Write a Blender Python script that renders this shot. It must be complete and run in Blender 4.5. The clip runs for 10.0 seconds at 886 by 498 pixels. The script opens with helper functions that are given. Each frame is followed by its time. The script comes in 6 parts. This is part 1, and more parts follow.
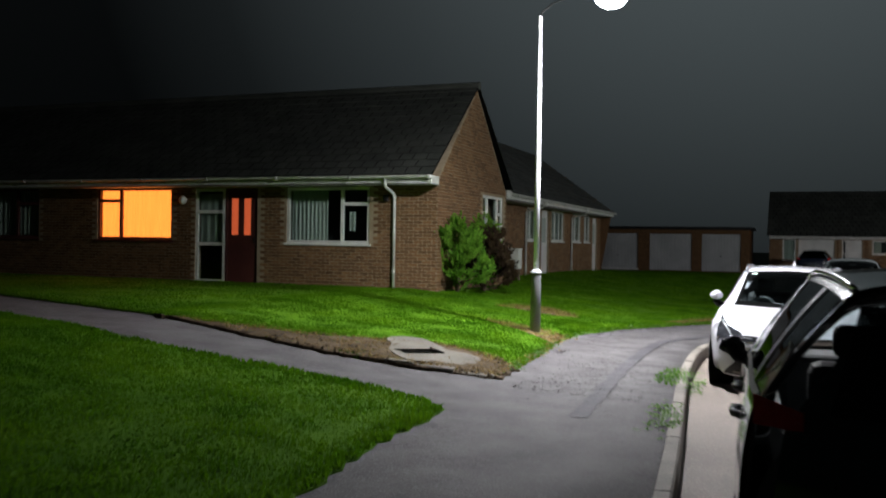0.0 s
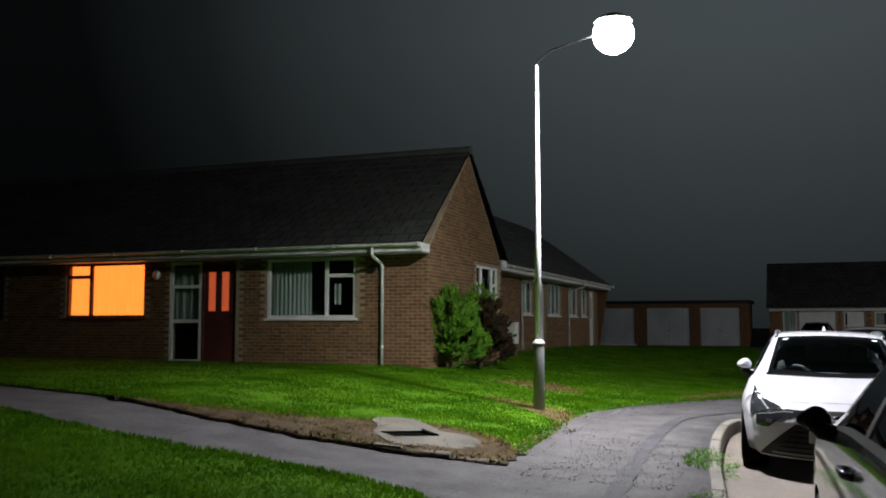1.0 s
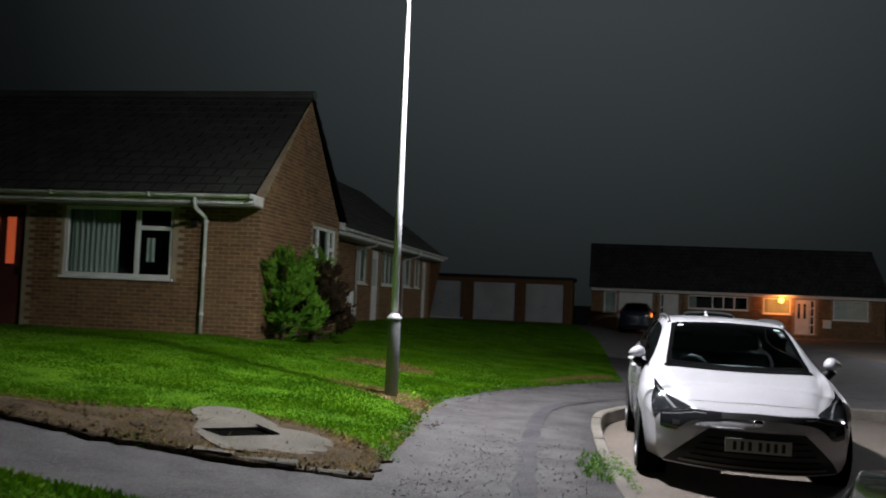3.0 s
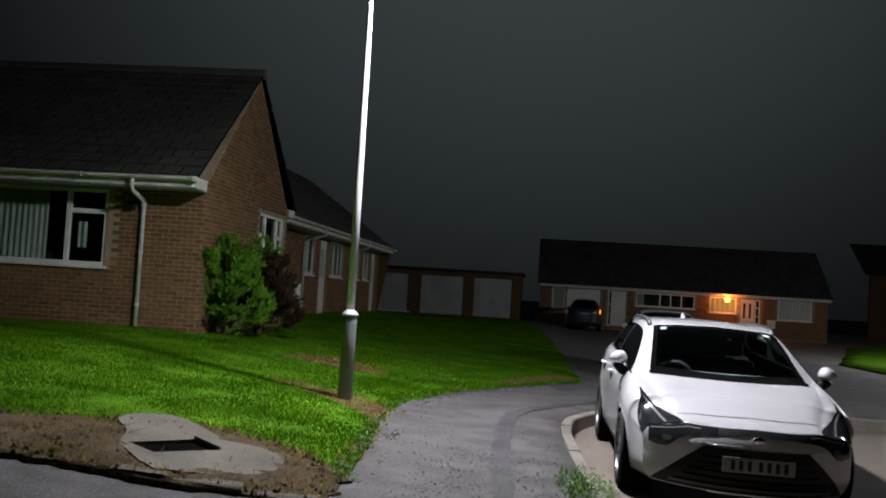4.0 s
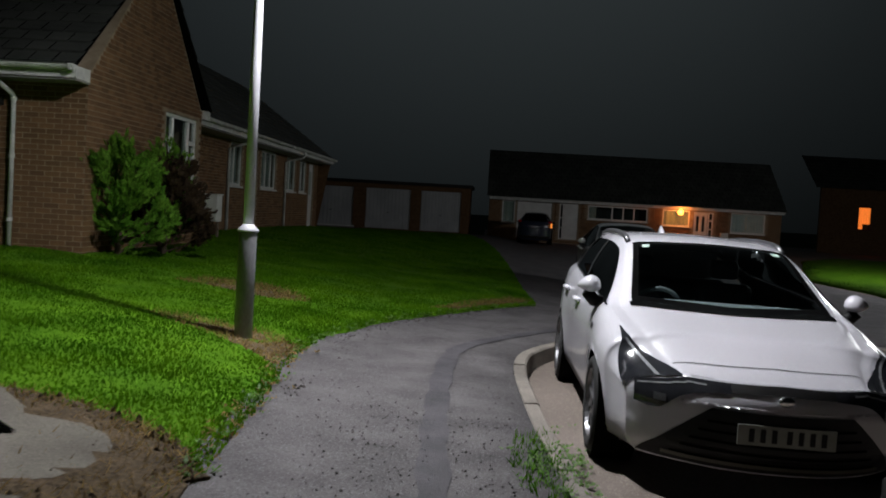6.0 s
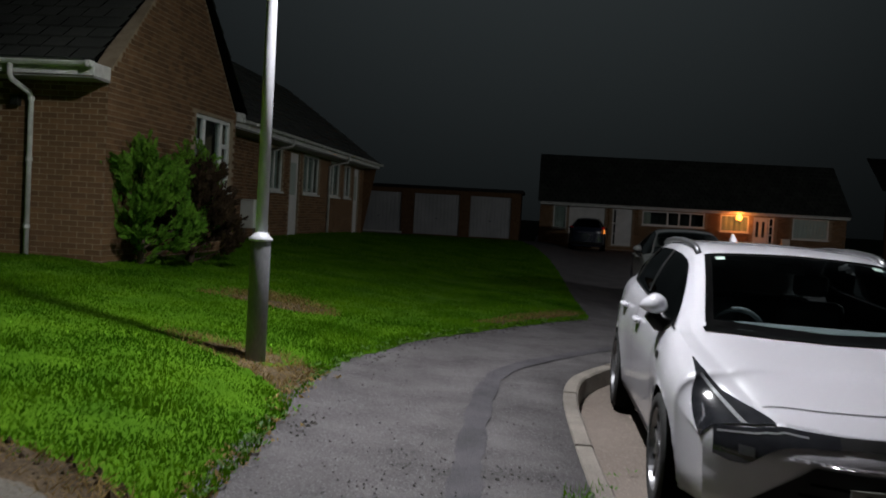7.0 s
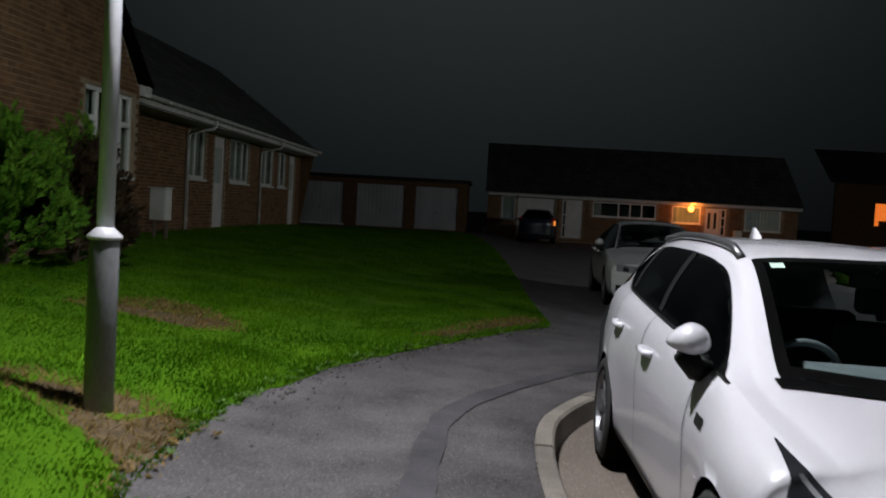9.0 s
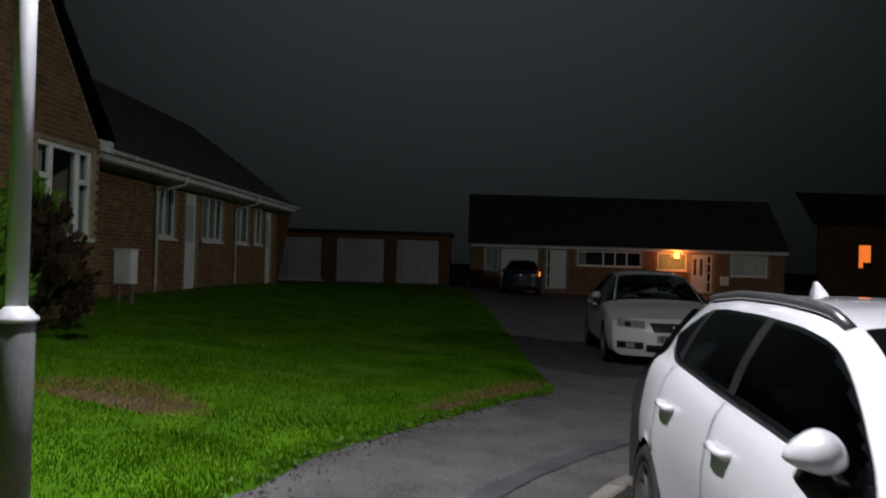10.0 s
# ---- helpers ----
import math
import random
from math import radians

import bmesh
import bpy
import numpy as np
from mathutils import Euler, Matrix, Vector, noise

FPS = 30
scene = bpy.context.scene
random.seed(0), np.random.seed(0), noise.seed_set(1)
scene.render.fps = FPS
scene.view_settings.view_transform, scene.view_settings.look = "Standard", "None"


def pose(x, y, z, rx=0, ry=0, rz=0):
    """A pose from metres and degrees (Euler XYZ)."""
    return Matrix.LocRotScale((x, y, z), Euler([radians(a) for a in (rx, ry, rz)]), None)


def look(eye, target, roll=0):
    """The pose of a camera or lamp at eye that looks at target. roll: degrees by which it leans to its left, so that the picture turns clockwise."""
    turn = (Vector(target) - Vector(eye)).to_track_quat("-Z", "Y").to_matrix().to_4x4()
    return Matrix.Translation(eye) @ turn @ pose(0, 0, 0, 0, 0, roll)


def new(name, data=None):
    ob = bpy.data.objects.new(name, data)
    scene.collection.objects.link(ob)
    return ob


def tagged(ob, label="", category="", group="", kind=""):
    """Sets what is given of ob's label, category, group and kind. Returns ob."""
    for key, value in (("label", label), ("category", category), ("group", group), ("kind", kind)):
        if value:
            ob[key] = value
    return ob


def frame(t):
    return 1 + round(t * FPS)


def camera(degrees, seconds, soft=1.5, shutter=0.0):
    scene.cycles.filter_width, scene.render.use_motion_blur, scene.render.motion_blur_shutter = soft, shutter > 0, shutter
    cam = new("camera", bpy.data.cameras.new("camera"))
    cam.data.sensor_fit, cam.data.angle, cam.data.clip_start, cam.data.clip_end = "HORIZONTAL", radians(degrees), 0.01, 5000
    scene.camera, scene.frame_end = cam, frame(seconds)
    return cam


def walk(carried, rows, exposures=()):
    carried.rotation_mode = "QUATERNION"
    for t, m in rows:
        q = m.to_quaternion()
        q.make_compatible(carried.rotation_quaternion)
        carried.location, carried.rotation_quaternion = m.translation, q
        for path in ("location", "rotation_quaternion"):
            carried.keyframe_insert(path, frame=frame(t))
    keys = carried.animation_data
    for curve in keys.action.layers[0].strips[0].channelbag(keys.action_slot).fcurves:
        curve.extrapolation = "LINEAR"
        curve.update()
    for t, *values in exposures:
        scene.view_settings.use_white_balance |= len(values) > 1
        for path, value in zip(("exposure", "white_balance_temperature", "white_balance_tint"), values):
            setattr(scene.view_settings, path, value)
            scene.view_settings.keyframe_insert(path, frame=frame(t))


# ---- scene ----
cam = camera(51.8, 10.0, soft=1.8, shutter=0.5)
PATH = [
    (0, (0.966, -1.241, 1.468), (0.234, 0.621, 1.456), 0.9),
    (0.5, (0.722, -0.482, 1.343), (-0.041, 1.365, 1.429), 1.8),
    (1, (0.45, 0.071, 1.292), (-0.263, 1.932, 1.457), -0.0),
    (1.5, (0.102, 0.528, 1.315), (-0.512, 2.427, 1.438), 1.1),
    (2, (-0.151, 0.947, 1.331), (-0.688, 2.871, 1.436), 0.6),
    (2.5, (-0.368, 1.518, 1.304), (-0.807, 3.466, 1.409), 1.2),
    (4, (-0.938, 2.898, 1.34), (-1.154, 4.884, 1.434), 3.5),
    (4.5, (-1.026, 3.484, 1.268), (-1.233, 5.474, 1.264), 3.0),
    (5, (-1.022, 3.859, 1.301), (-1.175, 5.852, 1.244), 2.6),
    (5.2, (-1.023, 4.074, 1.306), (-1.116, 6.07, 1.231), 3.3),
    (6.3, (-0.891, 5.417, 1.31), (-0.993, 7.413, 1.222), 3.3),
    (6.5, (-0.886, 5.572, 1.322), (-1.035, 7.564, 1.233), 3.2),
    (7, (-0.875, 6.183, 1.316), (-1.084, 8.17, 1.235), 3.2),
    (7.5, (-0.916, 6.695, 1.329), (-1.159, 8.68, 1.274), 2.6),
    (8, (-0.923, 7.266, 1.32), (-1.135, 9.254, 1.259), 2.7),
    (8.5, (-0.952, 7.799, 1.296), (-1.085, 9.791, 1.177), 3.5),
    (9, (-0.979, 8.33, 1.291), (-1.07, 10.325, 1.198), 3.2),
    (9.5, (-1.081, 8.882, 1.298), (-1.122, 10.881, 1.253), 2.8),
    (10, (-1.142, 9.403, 1.33), (-1.195, 11.402, 1.353), 1.7),
]
EXPOSURE = [(0, 1.45), (1.0, 1.2), (2.0, 0.88), (2.5, 0.82), (4.0, 0.62), (5.0, 0.4), (6.5, 0.10), (8.0, -0.08), (9.0, 0.0), (10, 0.2)]
# the place is laid out in units of 0.9 m: a 0.52 m plate, 2.1 m doors and a 4.65 m car come out true
UNIT = 0.9
walk(cam, [(t, look(UNIT * Vector(eye), UNIT * Vector(target), roll)) for t, eye, target, roll in PATH], EXPOSURE)

# ---- world and lights ----
world = bpy.data.worlds.new("night_sky")
scene.world = world
world.use_nodes = True
wn, wl = world.node_tree.nodes, world.node_tree.links
w_co, w_dot, w_ramp = wn.new("ShaderNodeTexCoord"), wn.new("ShaderNodeVectorMath"), wn.new("ShaderNodeValToRGB")
w_sep, w_low, w_mul = wn.new("ShaderNodeSeparateXYZ"), wn.new("ShaderNodeMapRange"), wn.new("ShaderNodeVectorMath")
w_dot.operation, w_mul.operation = "DOT_PRODUCT", "SCALE"
# a misty night sky: lamp haze painted in low over the close, darker away from it and towards the horizon
w_dot.inputs[1].default_value = (-0.02, 0.936, 0.35)
for k_, (at_, tone) in enumerate(((0.0, 0.0012), (0.77, 0.0012), (0.84, 0.0045), (0.92, 0.0145), (1.0, 0.0290))):
    e_ = w_ramp.color_ramp.elements[k_] if k_ < 2 else w_ramp.color_ramp.elements.new(at_)
    e_.position, e_.color = at_, (tone * 0.80, tone * 0.98, tone * 1.04, 1)
w_low.inputs[1].default_value, w_low.inputs[2].default_value = -0.02, 0.30
w_low.inputs[3].default_value, w_low.inputs[4].default_value = 0.38, 1.0
wl.new(w_co.outputs["Generated"], w_dot.inputs[0])
wl.new(w_dot.outputs["Value"], w_ramp.inputs[0])
wl.new(w_co.outputs["Generated"], w_sep.inputs[0])
wl.new(w_sep.outputs["Z"], w_low.inputs[0])
wl.new(w_ramp.outputs[0], w_mul.inputs[0])
wl.new(w_low.outputs[0], w_mul.inputs["Scale"])
wl.new(w_mul.outputs[0], wn["Background"].inputs[0])
world.node_tree.nodes["Background"].inputs[1].default_value = 1.0

LAMP = Vector((-1.83, 12.80, 5.34))


def lamp(name, kind, place, power, colour, radius=0.1, target=None, cone=160, blend=0.6):
    data = bpy.data.lights.new(name, kind)
    data.energy, data.color, data.shadow_soft_size = power * UNIT ** 2, colour, radius * UNIT
    if kind == "SPOT":
        data.spot_size, data.spot_blend = radians(cone), blend
    ob = new(name, data)
    ob.matrix_world = look(UNIT * Vector(place), UNIT * Vector(target)) if target else Matrix.Translation(UNIT * Vector(place))
    return ob


lamp("street_light", "SPOT", LAMP - Vector((0, 0, 0.10)), 1580, (0.95, 0.96, 1.0), 0.10, LAMP + Vector((0.42, 0.25, -3)), 176, 0.90)
lamp("street_light_across_road", "POINT", (14.8, 33.0, 5.6), 1500, (0.95, 0.96, 1.0), 0.12)
lamp("porch_light", "POINT", (10.45, 59.86, 1.93), 60, (1.0, 0.27, 0.045), 0.09)


# ---- materials ----
def mat(name, a, b=None, scale=8.0, rough=0.6, bump=0.0, bump_scale=60.0, metal=0.0, fine=None, island=0.0, coat=0.0, spec=0.5, stretch=(1, 1, 1)):
    """Two colours mixed by coarse and fine noise, with relief from a finer noise."""
    m = bpy.data.materials.new(name)
    m.use_nodes = True
    n, l = m.node_tree.nodes, m.node_tree.links
    bs = n["Principled BSDF"]
    bs.inputs["Roughness"].default_value, bs.inputs["Metallic"].default_value = rough, metal
    bs.inputs["Coat Weight"].default_value, bs.inputs["Specular IOR Level"].default_value = coat, spec
    bs.inputs["Coat Roughness"].default_value = 0.05
    if b is None:
        b = tuple(c * 0.85 for c in a)
    co = n.new("ShaderNodeTexCoord")
    mp = n.new("ShaderNodeMapping")
    mp.inputs["Scale"].default_value = stretch
    l.new(co.outputs["Object"], mp.inputs[0])
    big = n.new("ShaderNodeTexNoise")
    big.inputs["Scale"].default_value, big.inputs["Detail"].default_value = scale, 6
    small = n.new("ShaderNodeTexNoise")
    small.inputs["Scale"].default_value, small.inputs["Detail"].default_value = bump_scale, 4
    l.new(mp.outputs[0], big.inputs["Vector"])
    l.new(mp.outputs[0], small.inputs["Vector"])
    add = n.new("ShaderNodeMath")
    add.operation = "MULTIPLY_ADD"
    add.inputs[1].default_value = 0.45 if fine is None else fine
    l.new(small.outputs["Fac"], add.inputs[0])
    l.new(big.outputs["Fac"], add.inputs[2])
    div = n.new("ShaderNodeMath")
    div.operation = "DIVIDE"
    div.inputs[1].default_value = 1 + (0.45 if fine is None else fine)
    l.new(add.outputs[0], div.inputs[0])
    ramp = n.new("ShaderNodeValToRGB")
    ramp.color_ramp.elements[0].position, ramp.color_ramp.elements[1].position = 0.36, 0.64
    ramp.color_ramp.elements[0].color, ramp.color_ramp.elements[1].color = (*a, 1), (*b, 1)
    l.new(div.outputs[0], ramp.inputs[0])
    out = ramp.outputs[0]
    if island:
        src = n.new("ShaderNodeNewGeometry").outputs["Random Per Island"]
        hsv = n.new("ShaderNodeHueSaturation")
        rng = n.new("ShaderNodeMapRange")
        rng.inputs[3].default_value, rng.inputs[4].default_value = 1 - island, 1 + island
        l.new(src, rng.inputs[0])
        l.new(rng.outputs[0], hsv.inputs["Value"])
        l.new(out, hsv.inputs["Color"])
        out = hsv.outputs[0]
    l.new(out, bs.inputs["Base Color"])
    if bump:
        bp = n.new("ShaderNodeBump")
        bp.inputs["Strength"].default_value, bp.inputs["Distance"].default_value = bump, 0.01
        l.new(small.outputs["Fac"], bp.inputs["Height"])
        l.new(bp.outputs[0], bs.inputs["Normal"])
    return m


def random_value(m, spread):
    """Varies a material's colour from object to object."""
    n, l = m.node_tree.nodes, m.node_tree.links
    bs = n["Principled BSDF"]
    src = bs.inputs["Base Color"].links[0].from_socket
    hsv, rng = n.new("ShaderNodeHueSaturation"), n.new("ShaderNodeMapRange")
    rng.inputs[3].default_value, rng.inputs[4].default_value = 1 - spread, 1 + spread
    l.new(n.new("ShaderNodeObjectInfo").outputs["Random"], rng.inputs[0])
    l.new(rng.outputs[0], hsv.inputs["Value"])
    l.new(src, hsv.inputs["Color"])
    l.new(hsv.outputs[0], bs.inputs["Base Color"])
    return m


def glow(name, colour, strength, a=0.75, scale=6.0, stretch=(1, 1, 1)):
    """A thing that gives off light, unevenly."""
    m = mat(name, tuple(c * 0.6 for c in colour), scale=scale, stretch=stretch)
    n, l = m.node_tree.nodes, m.node_tree.links
    bs = n["Principled BSDF"]
    bs.inputs["Emission Color"].default_value = (*colour, 1)
    rng = n.new("ShaderNodeMapRange")
    rng.inputs[3].default_value, rng.inputs[4].default_value = strength * a, strength * (2 - a)
    l.new([x for x in n if x.type == "TEX_NOISE"][0].outputs["Fac"], rng.inputs[0])
    l.new(rng.outputs[0], bs.inputs["Emission Strength"])
    return m


def glass(name, tint, rough=0.0, alpha=0.0):
    m = bpy.data.materials.new(name)
    m.use_nodes = True
    n, l = m.node_tree.nodes, m.node_tree.links
    n.remove(n["Principled BSDF"])
    tr, gl, mix, fr = n.new("ShaderNodeBsdfTransparent"), n.new("ShaderNodeBsdfGlossy"), n.new("ShaderNodeMixShader"), n.new("ShaderNodeLayerWeight")
    fr.inputs[0].default_value = 0.5
    pw, ma = n.new("ShaderNodeMath"), n.new("ShaderNodeMath")
    pw.operation, ma.operation = "POWER", "MULTIPLY_ADD"
    pw.inputs[1].default_value, ma.inputs[1].default_value, ma.inputs[2].default_value = 5.0, 0.95, 0.045
    l.new(fr.outputs["Facing"], pw.inputs[0])
    l.new(pw.outputs[0], ma.inputs[0])
    tr.inputs[0].default_value, gl.inputs["Roughness"].default_value = (*tint, 1), rough
    l.new(ma.outputs[0], mix.inputs[0])
    l.new(tr.outputs[0], mix.inputs[1])
    l.new(gl.outputs[0], mix.inputs[2])
    l.new(mix.outputs[0], n["Material Output"].inputs[0])
    return m


M_ASPHALT = mat("worn_asphalt", (0.034, 0.031, 0.031), (0.122, 0.112, 0.114), 2.4, 0.85, 0.7, 60, fine=1.0)


def chips(m, scale, tone, share):
    """Scatters small pale stone chips over a material."""
    n, l = m.node_tree.nodes, m.node_tree.links
    bs = n["Principled BSDF"]
    src = bs.inputs["Base Color"].links[0].from_socket
    co, vor, hit, mix = n.new("ShaderNodeTexCoord"), n.new("ShaderNodeTexVoronoi"), n.new("ShaderNodeMapRange"), n.new("ShaderNodeMixRGB")
    vor.inputs["Scale"].default_value = scale
    sep, ok, both = n.new("ShaderNodeSeparateXYZ"), n.new("ShaderNodeMath"), n.new("ShaderNodeMath")
    ok.operation, both.operation, ok.inputs[1].default_value = "LESS_THAN", "MULTIPLY", share
    hit.inputs[1].default_value, hit.inputs[2].default_value, hit.inputs[3].default_value, hit.inputs[4].default_value = 0.25, 0.55, 0.8, 0.0
    l.new(co.outputs["Object"], vor.inputs["Vector"])
    l.new(vor.outputs["Distance"], hit.inputs[0])
    l.new(vor.outputs["Color"], sep.inputs[0])
    l.new(sep.outputs["X"], ok.inputs[0])
    l.new(hit.outputs[0], both.inputs[0])
    l.new(ok.outputs[0], both.inputs[1])
    l.new(both.outputs[0], mix.inputs[0])
    l.new(src, mix.inputs[1])
    mix.inputs[2].default_value = (*tone, 1)
    l.new(mix.outputs[0], bs.inputs["Base Color"])
    return m


chips(M_ASPHALT, 80, (0.20, 0.19, 0.205), 0.22)
M_TAR = mat("fresh_tar", (0.032, 0.030, 0.034), (0.085, 0.079, 0.088), 3, 0.85, 0.6, 110, fine=0.9)
M_ROAD = chips(mat("gritty_road", (0.105, 0.083, 0.066), (0.20, 0.165, 0.14), 0.8, 0.8, 0.8, 60, fine=1.1), 60, (0.30, 0.26, 0.22), 0.22)
M_CONC = mat("grey_concrete", (0.11, 0.095, 0.080), (0.24, 0.215, 0.185), 2.5, 0.85, 0.5, 70, fine=0.9)
random_value(M_CONC, 0.12)
M_SLAB = mat("stained_concrete_slab", (0.080, 0.070, 0.054), (0.175, 0.160, 0.130), 2.6, 0.9, 0.6, 60, fine=0.9)
M_LAWN = mat("lawn_turf", (0.042, 0.122, 0.003), (0.088, 0.200, 0.006), 2.2, 0.95, 0.8, 120, fine=0.9, spec=0.1)
M_SOIL = mat("bare_soil", (0.020, 0.015, 0.009), (0.135, 0.098, 0.060), 3.5, 0.95, 1.0, 38, fine=1.0, spec=0.1)
M_THATCH = mat("dead_thatch", (0.055, 0.041, 0.024), (0.175, 0.128, 0.074), 4.5, 0.95, 1.0, 60, fine=1.0, spec=0.1)
M_FIELD = mat("dark_rough_grass", (0.02, 0.04, 0.008), (0.04, 0.07, 0.015), 0.4, 0.95, 0.5, 30, spec=0.1)
M_BLADE = mat("grass_blade", (0.036, 0.118, 0.003), (0.098, 0.215, 0.006), 1.1, 0.8, 0, 30, fine=0.4, island=0.20, spec=0.04)
M_DRY = mat("dry_grass", (0.16, 0.105, 0.035), (0.30, 0.21, 0.08), 5, 0.85, 0, 40, island=0.4, spec=0.2)
M_WEED = mat("weed_leaf", (0.06, 0.15, 0.02), (0.13, 0.25, 0.04), 5, 0.6, 0, 40, island=0.35)
M_BRICK = mat("red_brown_brick", (0.105, 0.056, 0.026), (0.200, 0.115, 0.055), 7, 0.88, 0.5, 120, fine=0.8, island=0.28, spec=0.2)
M_BRICK1 = random_value(mat("red_brown_brick_single", (0.105, 0.056, 0.026), (0.200, 0.115, 0.055), 7, 0.88, 0.5, 120, fine=0.8, spec=0.2), 0.28)
M_MORTAR = mat("brick_mortar", (0.23, 0.180, 0.120), (0.36, 0.295, 0.205), 4, 0.95, 0.4, 90, spec=0.1)
M_TILE = mat("dark_roof_tile", (0.022, 0.026, 0.022), (0.050, 0.054, 0.046), 1.5, 0.85, 0.5, 50, island=0.2)
M_UPVC = mat("white_plastic_frame", (0.56, 0.58, 0.54), (0.72, 0.73, 0.69), 3, 0.4, 0.05, 60)
M_GUTTER = mat("weathered_white_gutter", (0.42, 0.43, 0.40), (0.68, 0.69, 0.65), 5, 0.45, 0.1, 60)
M_SOFFIT = mat("painted_soffit_board", (0.20, 0.20, 0.19), (0.30, 0.30, 0.28), 3, 0.6)
M_DOOR = mat("maroon_door", (0.060, 0.016, 0.015), (0.095, 0.026, 0.022), 2, 0.5, 0.1, 80)
M_WHITEDOOR = mat("white_painted_door", (0.55, 0.55, 0.52), (0.68, 0.68, 0.65), 2, 0.45)
M_GARAGE = mat("pale_metal_garage_door", (0.36, 0.37, 0.37), (0.48, 0.49, 0.49), 1.0, 0.55, 0.1, 30)
M_PANE = glass("window_pane", (0.82, 0.88, 0.86))
M_BLIND = mat("pale_green_curtain", (0.30, 0.35, 0.31), (0.42, 0.47, 0.42), 3, 0.9, stretch=(12, 12, 0.6))
# near-black colour stands in for the shade of unlit rooms
M_ROOM = mat("unlit_room_dark", (0.030, 0.034, 0.032), (0.045, 0.05, 0.047), 1.5, 0.9)
# curtain and glazing emit themselves, replacing the lamps in the rooms behind
M_ORANGE = glow("orange_lit_curtain", (1.0, 0.20, 0.03), 1.15, 0.72, 3.0, (9, 9, 0.5))
M_ORANGE_DIM = glow("dim_orange_glazing", (1.0, 0.17, 0.06), 0.16, 0.5, 6.0)
M_PORCH = glow("porch_lamp_globe", (1.0, 0.33, 0.05), 6.5, 0.95)
M_LED = glow("street_lamp_lens", (0.97, 0.98, 1.0), 60.0, 1.0)
M_STEEL = mat("galvanised_steel", (0.48, 0.475, 0.51), (0.62, 0.615, 0.65), 3, 0.5, 0.08, 40, metal=0.1, stretch=(1, 1, 0.3))
M_POSTBASE = mat("dull_grey_paint", (0.13, 0.13, 0.14), (0.24, 0.24, 0.25), 3.5, 0.6, 0.2, 50, stretch=(1, 1, 0.4))
M_BOX = mat("off_white_cabinet", (0.50, 0.52, 0.46), (0.64, 0.66, 0.60), 3, 0.5)
M_WOOD = mat("weathered_timber", (0.10, 0.075, 0.05), (0.19, 0.15, 0.11), 4, 0.85, 0.3, 50, stretch=(1, 1, 0.2))
M_BARK = mat("shrub_bark", (0.05, 0.035, 0.022), (0.10, 0.07, 0.045), 10, 0.9, 0.6, 60)
M_CONIFER = mat("bright_green_conifer_foliage", (0.070, 0.200, 0.014), (0.180, 0.360, 0.034), 3, 0.75, 0, 30, island=0.45, spec=0.2)
M_REDLEAF = mat("dark_purple_foliage", (0.035, 0.022, 0.014), (0.075, 0.050, 0.022), 3, 0.75, 0, 30, island=0.45, spec=0.2)
# matt near-black, standing in for deep shade in hollows
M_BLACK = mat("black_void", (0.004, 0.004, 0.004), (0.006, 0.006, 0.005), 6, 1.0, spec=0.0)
M_WHITECAR = mat("white_car_paint", (0.61, 0.60, 0.645), (0.63, 0.62, 0.665), 2, 0.34, 0, 30, coat=1.0)
M_SILVERCAR = mat("pale_silver_car_paint", (0.66, 0.67, 0.65), (0.70, 0.71, 0.69), 2, 0.30, 0, 30, coat=1.0)
M_DARKCAR = mat("dark_green_car_paint", (0.016, 0.024, 0.020), (0.022, 0.031, 0.026), 2, 0.25, 0, 30, coat=1.0)
M_BLUECAR = mat("dark_blue_car_paint", (0.012, 0.018, 0.035), (0.016, 0.022, 0.042), 2, 0.25, 0, 30, coat=1.0)
M_TRIM = mat("black_plastic_trim", (0.008, 0.008, 0.008), (0.015, 0.015, 0.015), 6, 0.5, 0.1, 200, spec=0.25)
M_FRIT = mat("black_glazed_border", (0.003, 0.003, 0.003), (0.005, 0.005, 0.005), 6, 0.07, spec=0.35)
M_LOWER = mat("bronze_grey_bumper_trim", (0.10, 0.095, 0.075), (0.13, 0.122, 0.098), 3, 0.5)
M_RUBBER = mat("tyre_rubber", (0.012, 0.012, 0.012), (0.022, 0.022, 0.022), 12, 0.85, 0.3, 120)
M_ALLOY = mat("dark_alloy_wheel", (0.16, 0.16, 0.17), (0.24, 0.24, 0.25), 5, 0.35, metal=0.8)
M_BRIGHT = mat("bright_metal_trim", (0.55, 0.55, 0.56), (0.65, 0.65, 0.66), 4, 0.22, metal=1.0)
M_CARGLASS = glass("tinted_car_glass", (0.50, 0.58, 0.58))
M_DARKGLASS = glass("privacy_glass", (0.010, 0.012, 0.012))
M_CABIN = mat("dark_cabin_trim", (0.035, 0.040, 0.042), (0.06, 0.066, 0.068), 5, 0.7, 0.2, 150)
M_DASH = mat("grey_dashboard", (0.15, 0.175, 0.18), (0.21, 0.235, 0.24), 5, 0.7, 0.2, 150)
M_LENSDARK = mat("smoked_headlamp_lens", (0.016, 0.017, 0.02), (0.03, 0.031, 0.035), 14, 0.10, coat=1.0)
M_LENSCLEAR = mat("clear_headlamp_lens", (0.42, 0.43, 0.44), (0.60, 0.61, 0.62), 16, 0.12, metal=0.5, coat=1.0)
M_REDLENS = mat("red_tail_lens", (0.55, 0.014, 0.014), (0.72, 0.03, 0.03), 14, 0.2, coat=1.0)
# emission in place of light reflected by an unlit rear light
M_AMBER = glow("amber_reflection_glow", (1.0, 0.30, 0.05), 0.9)
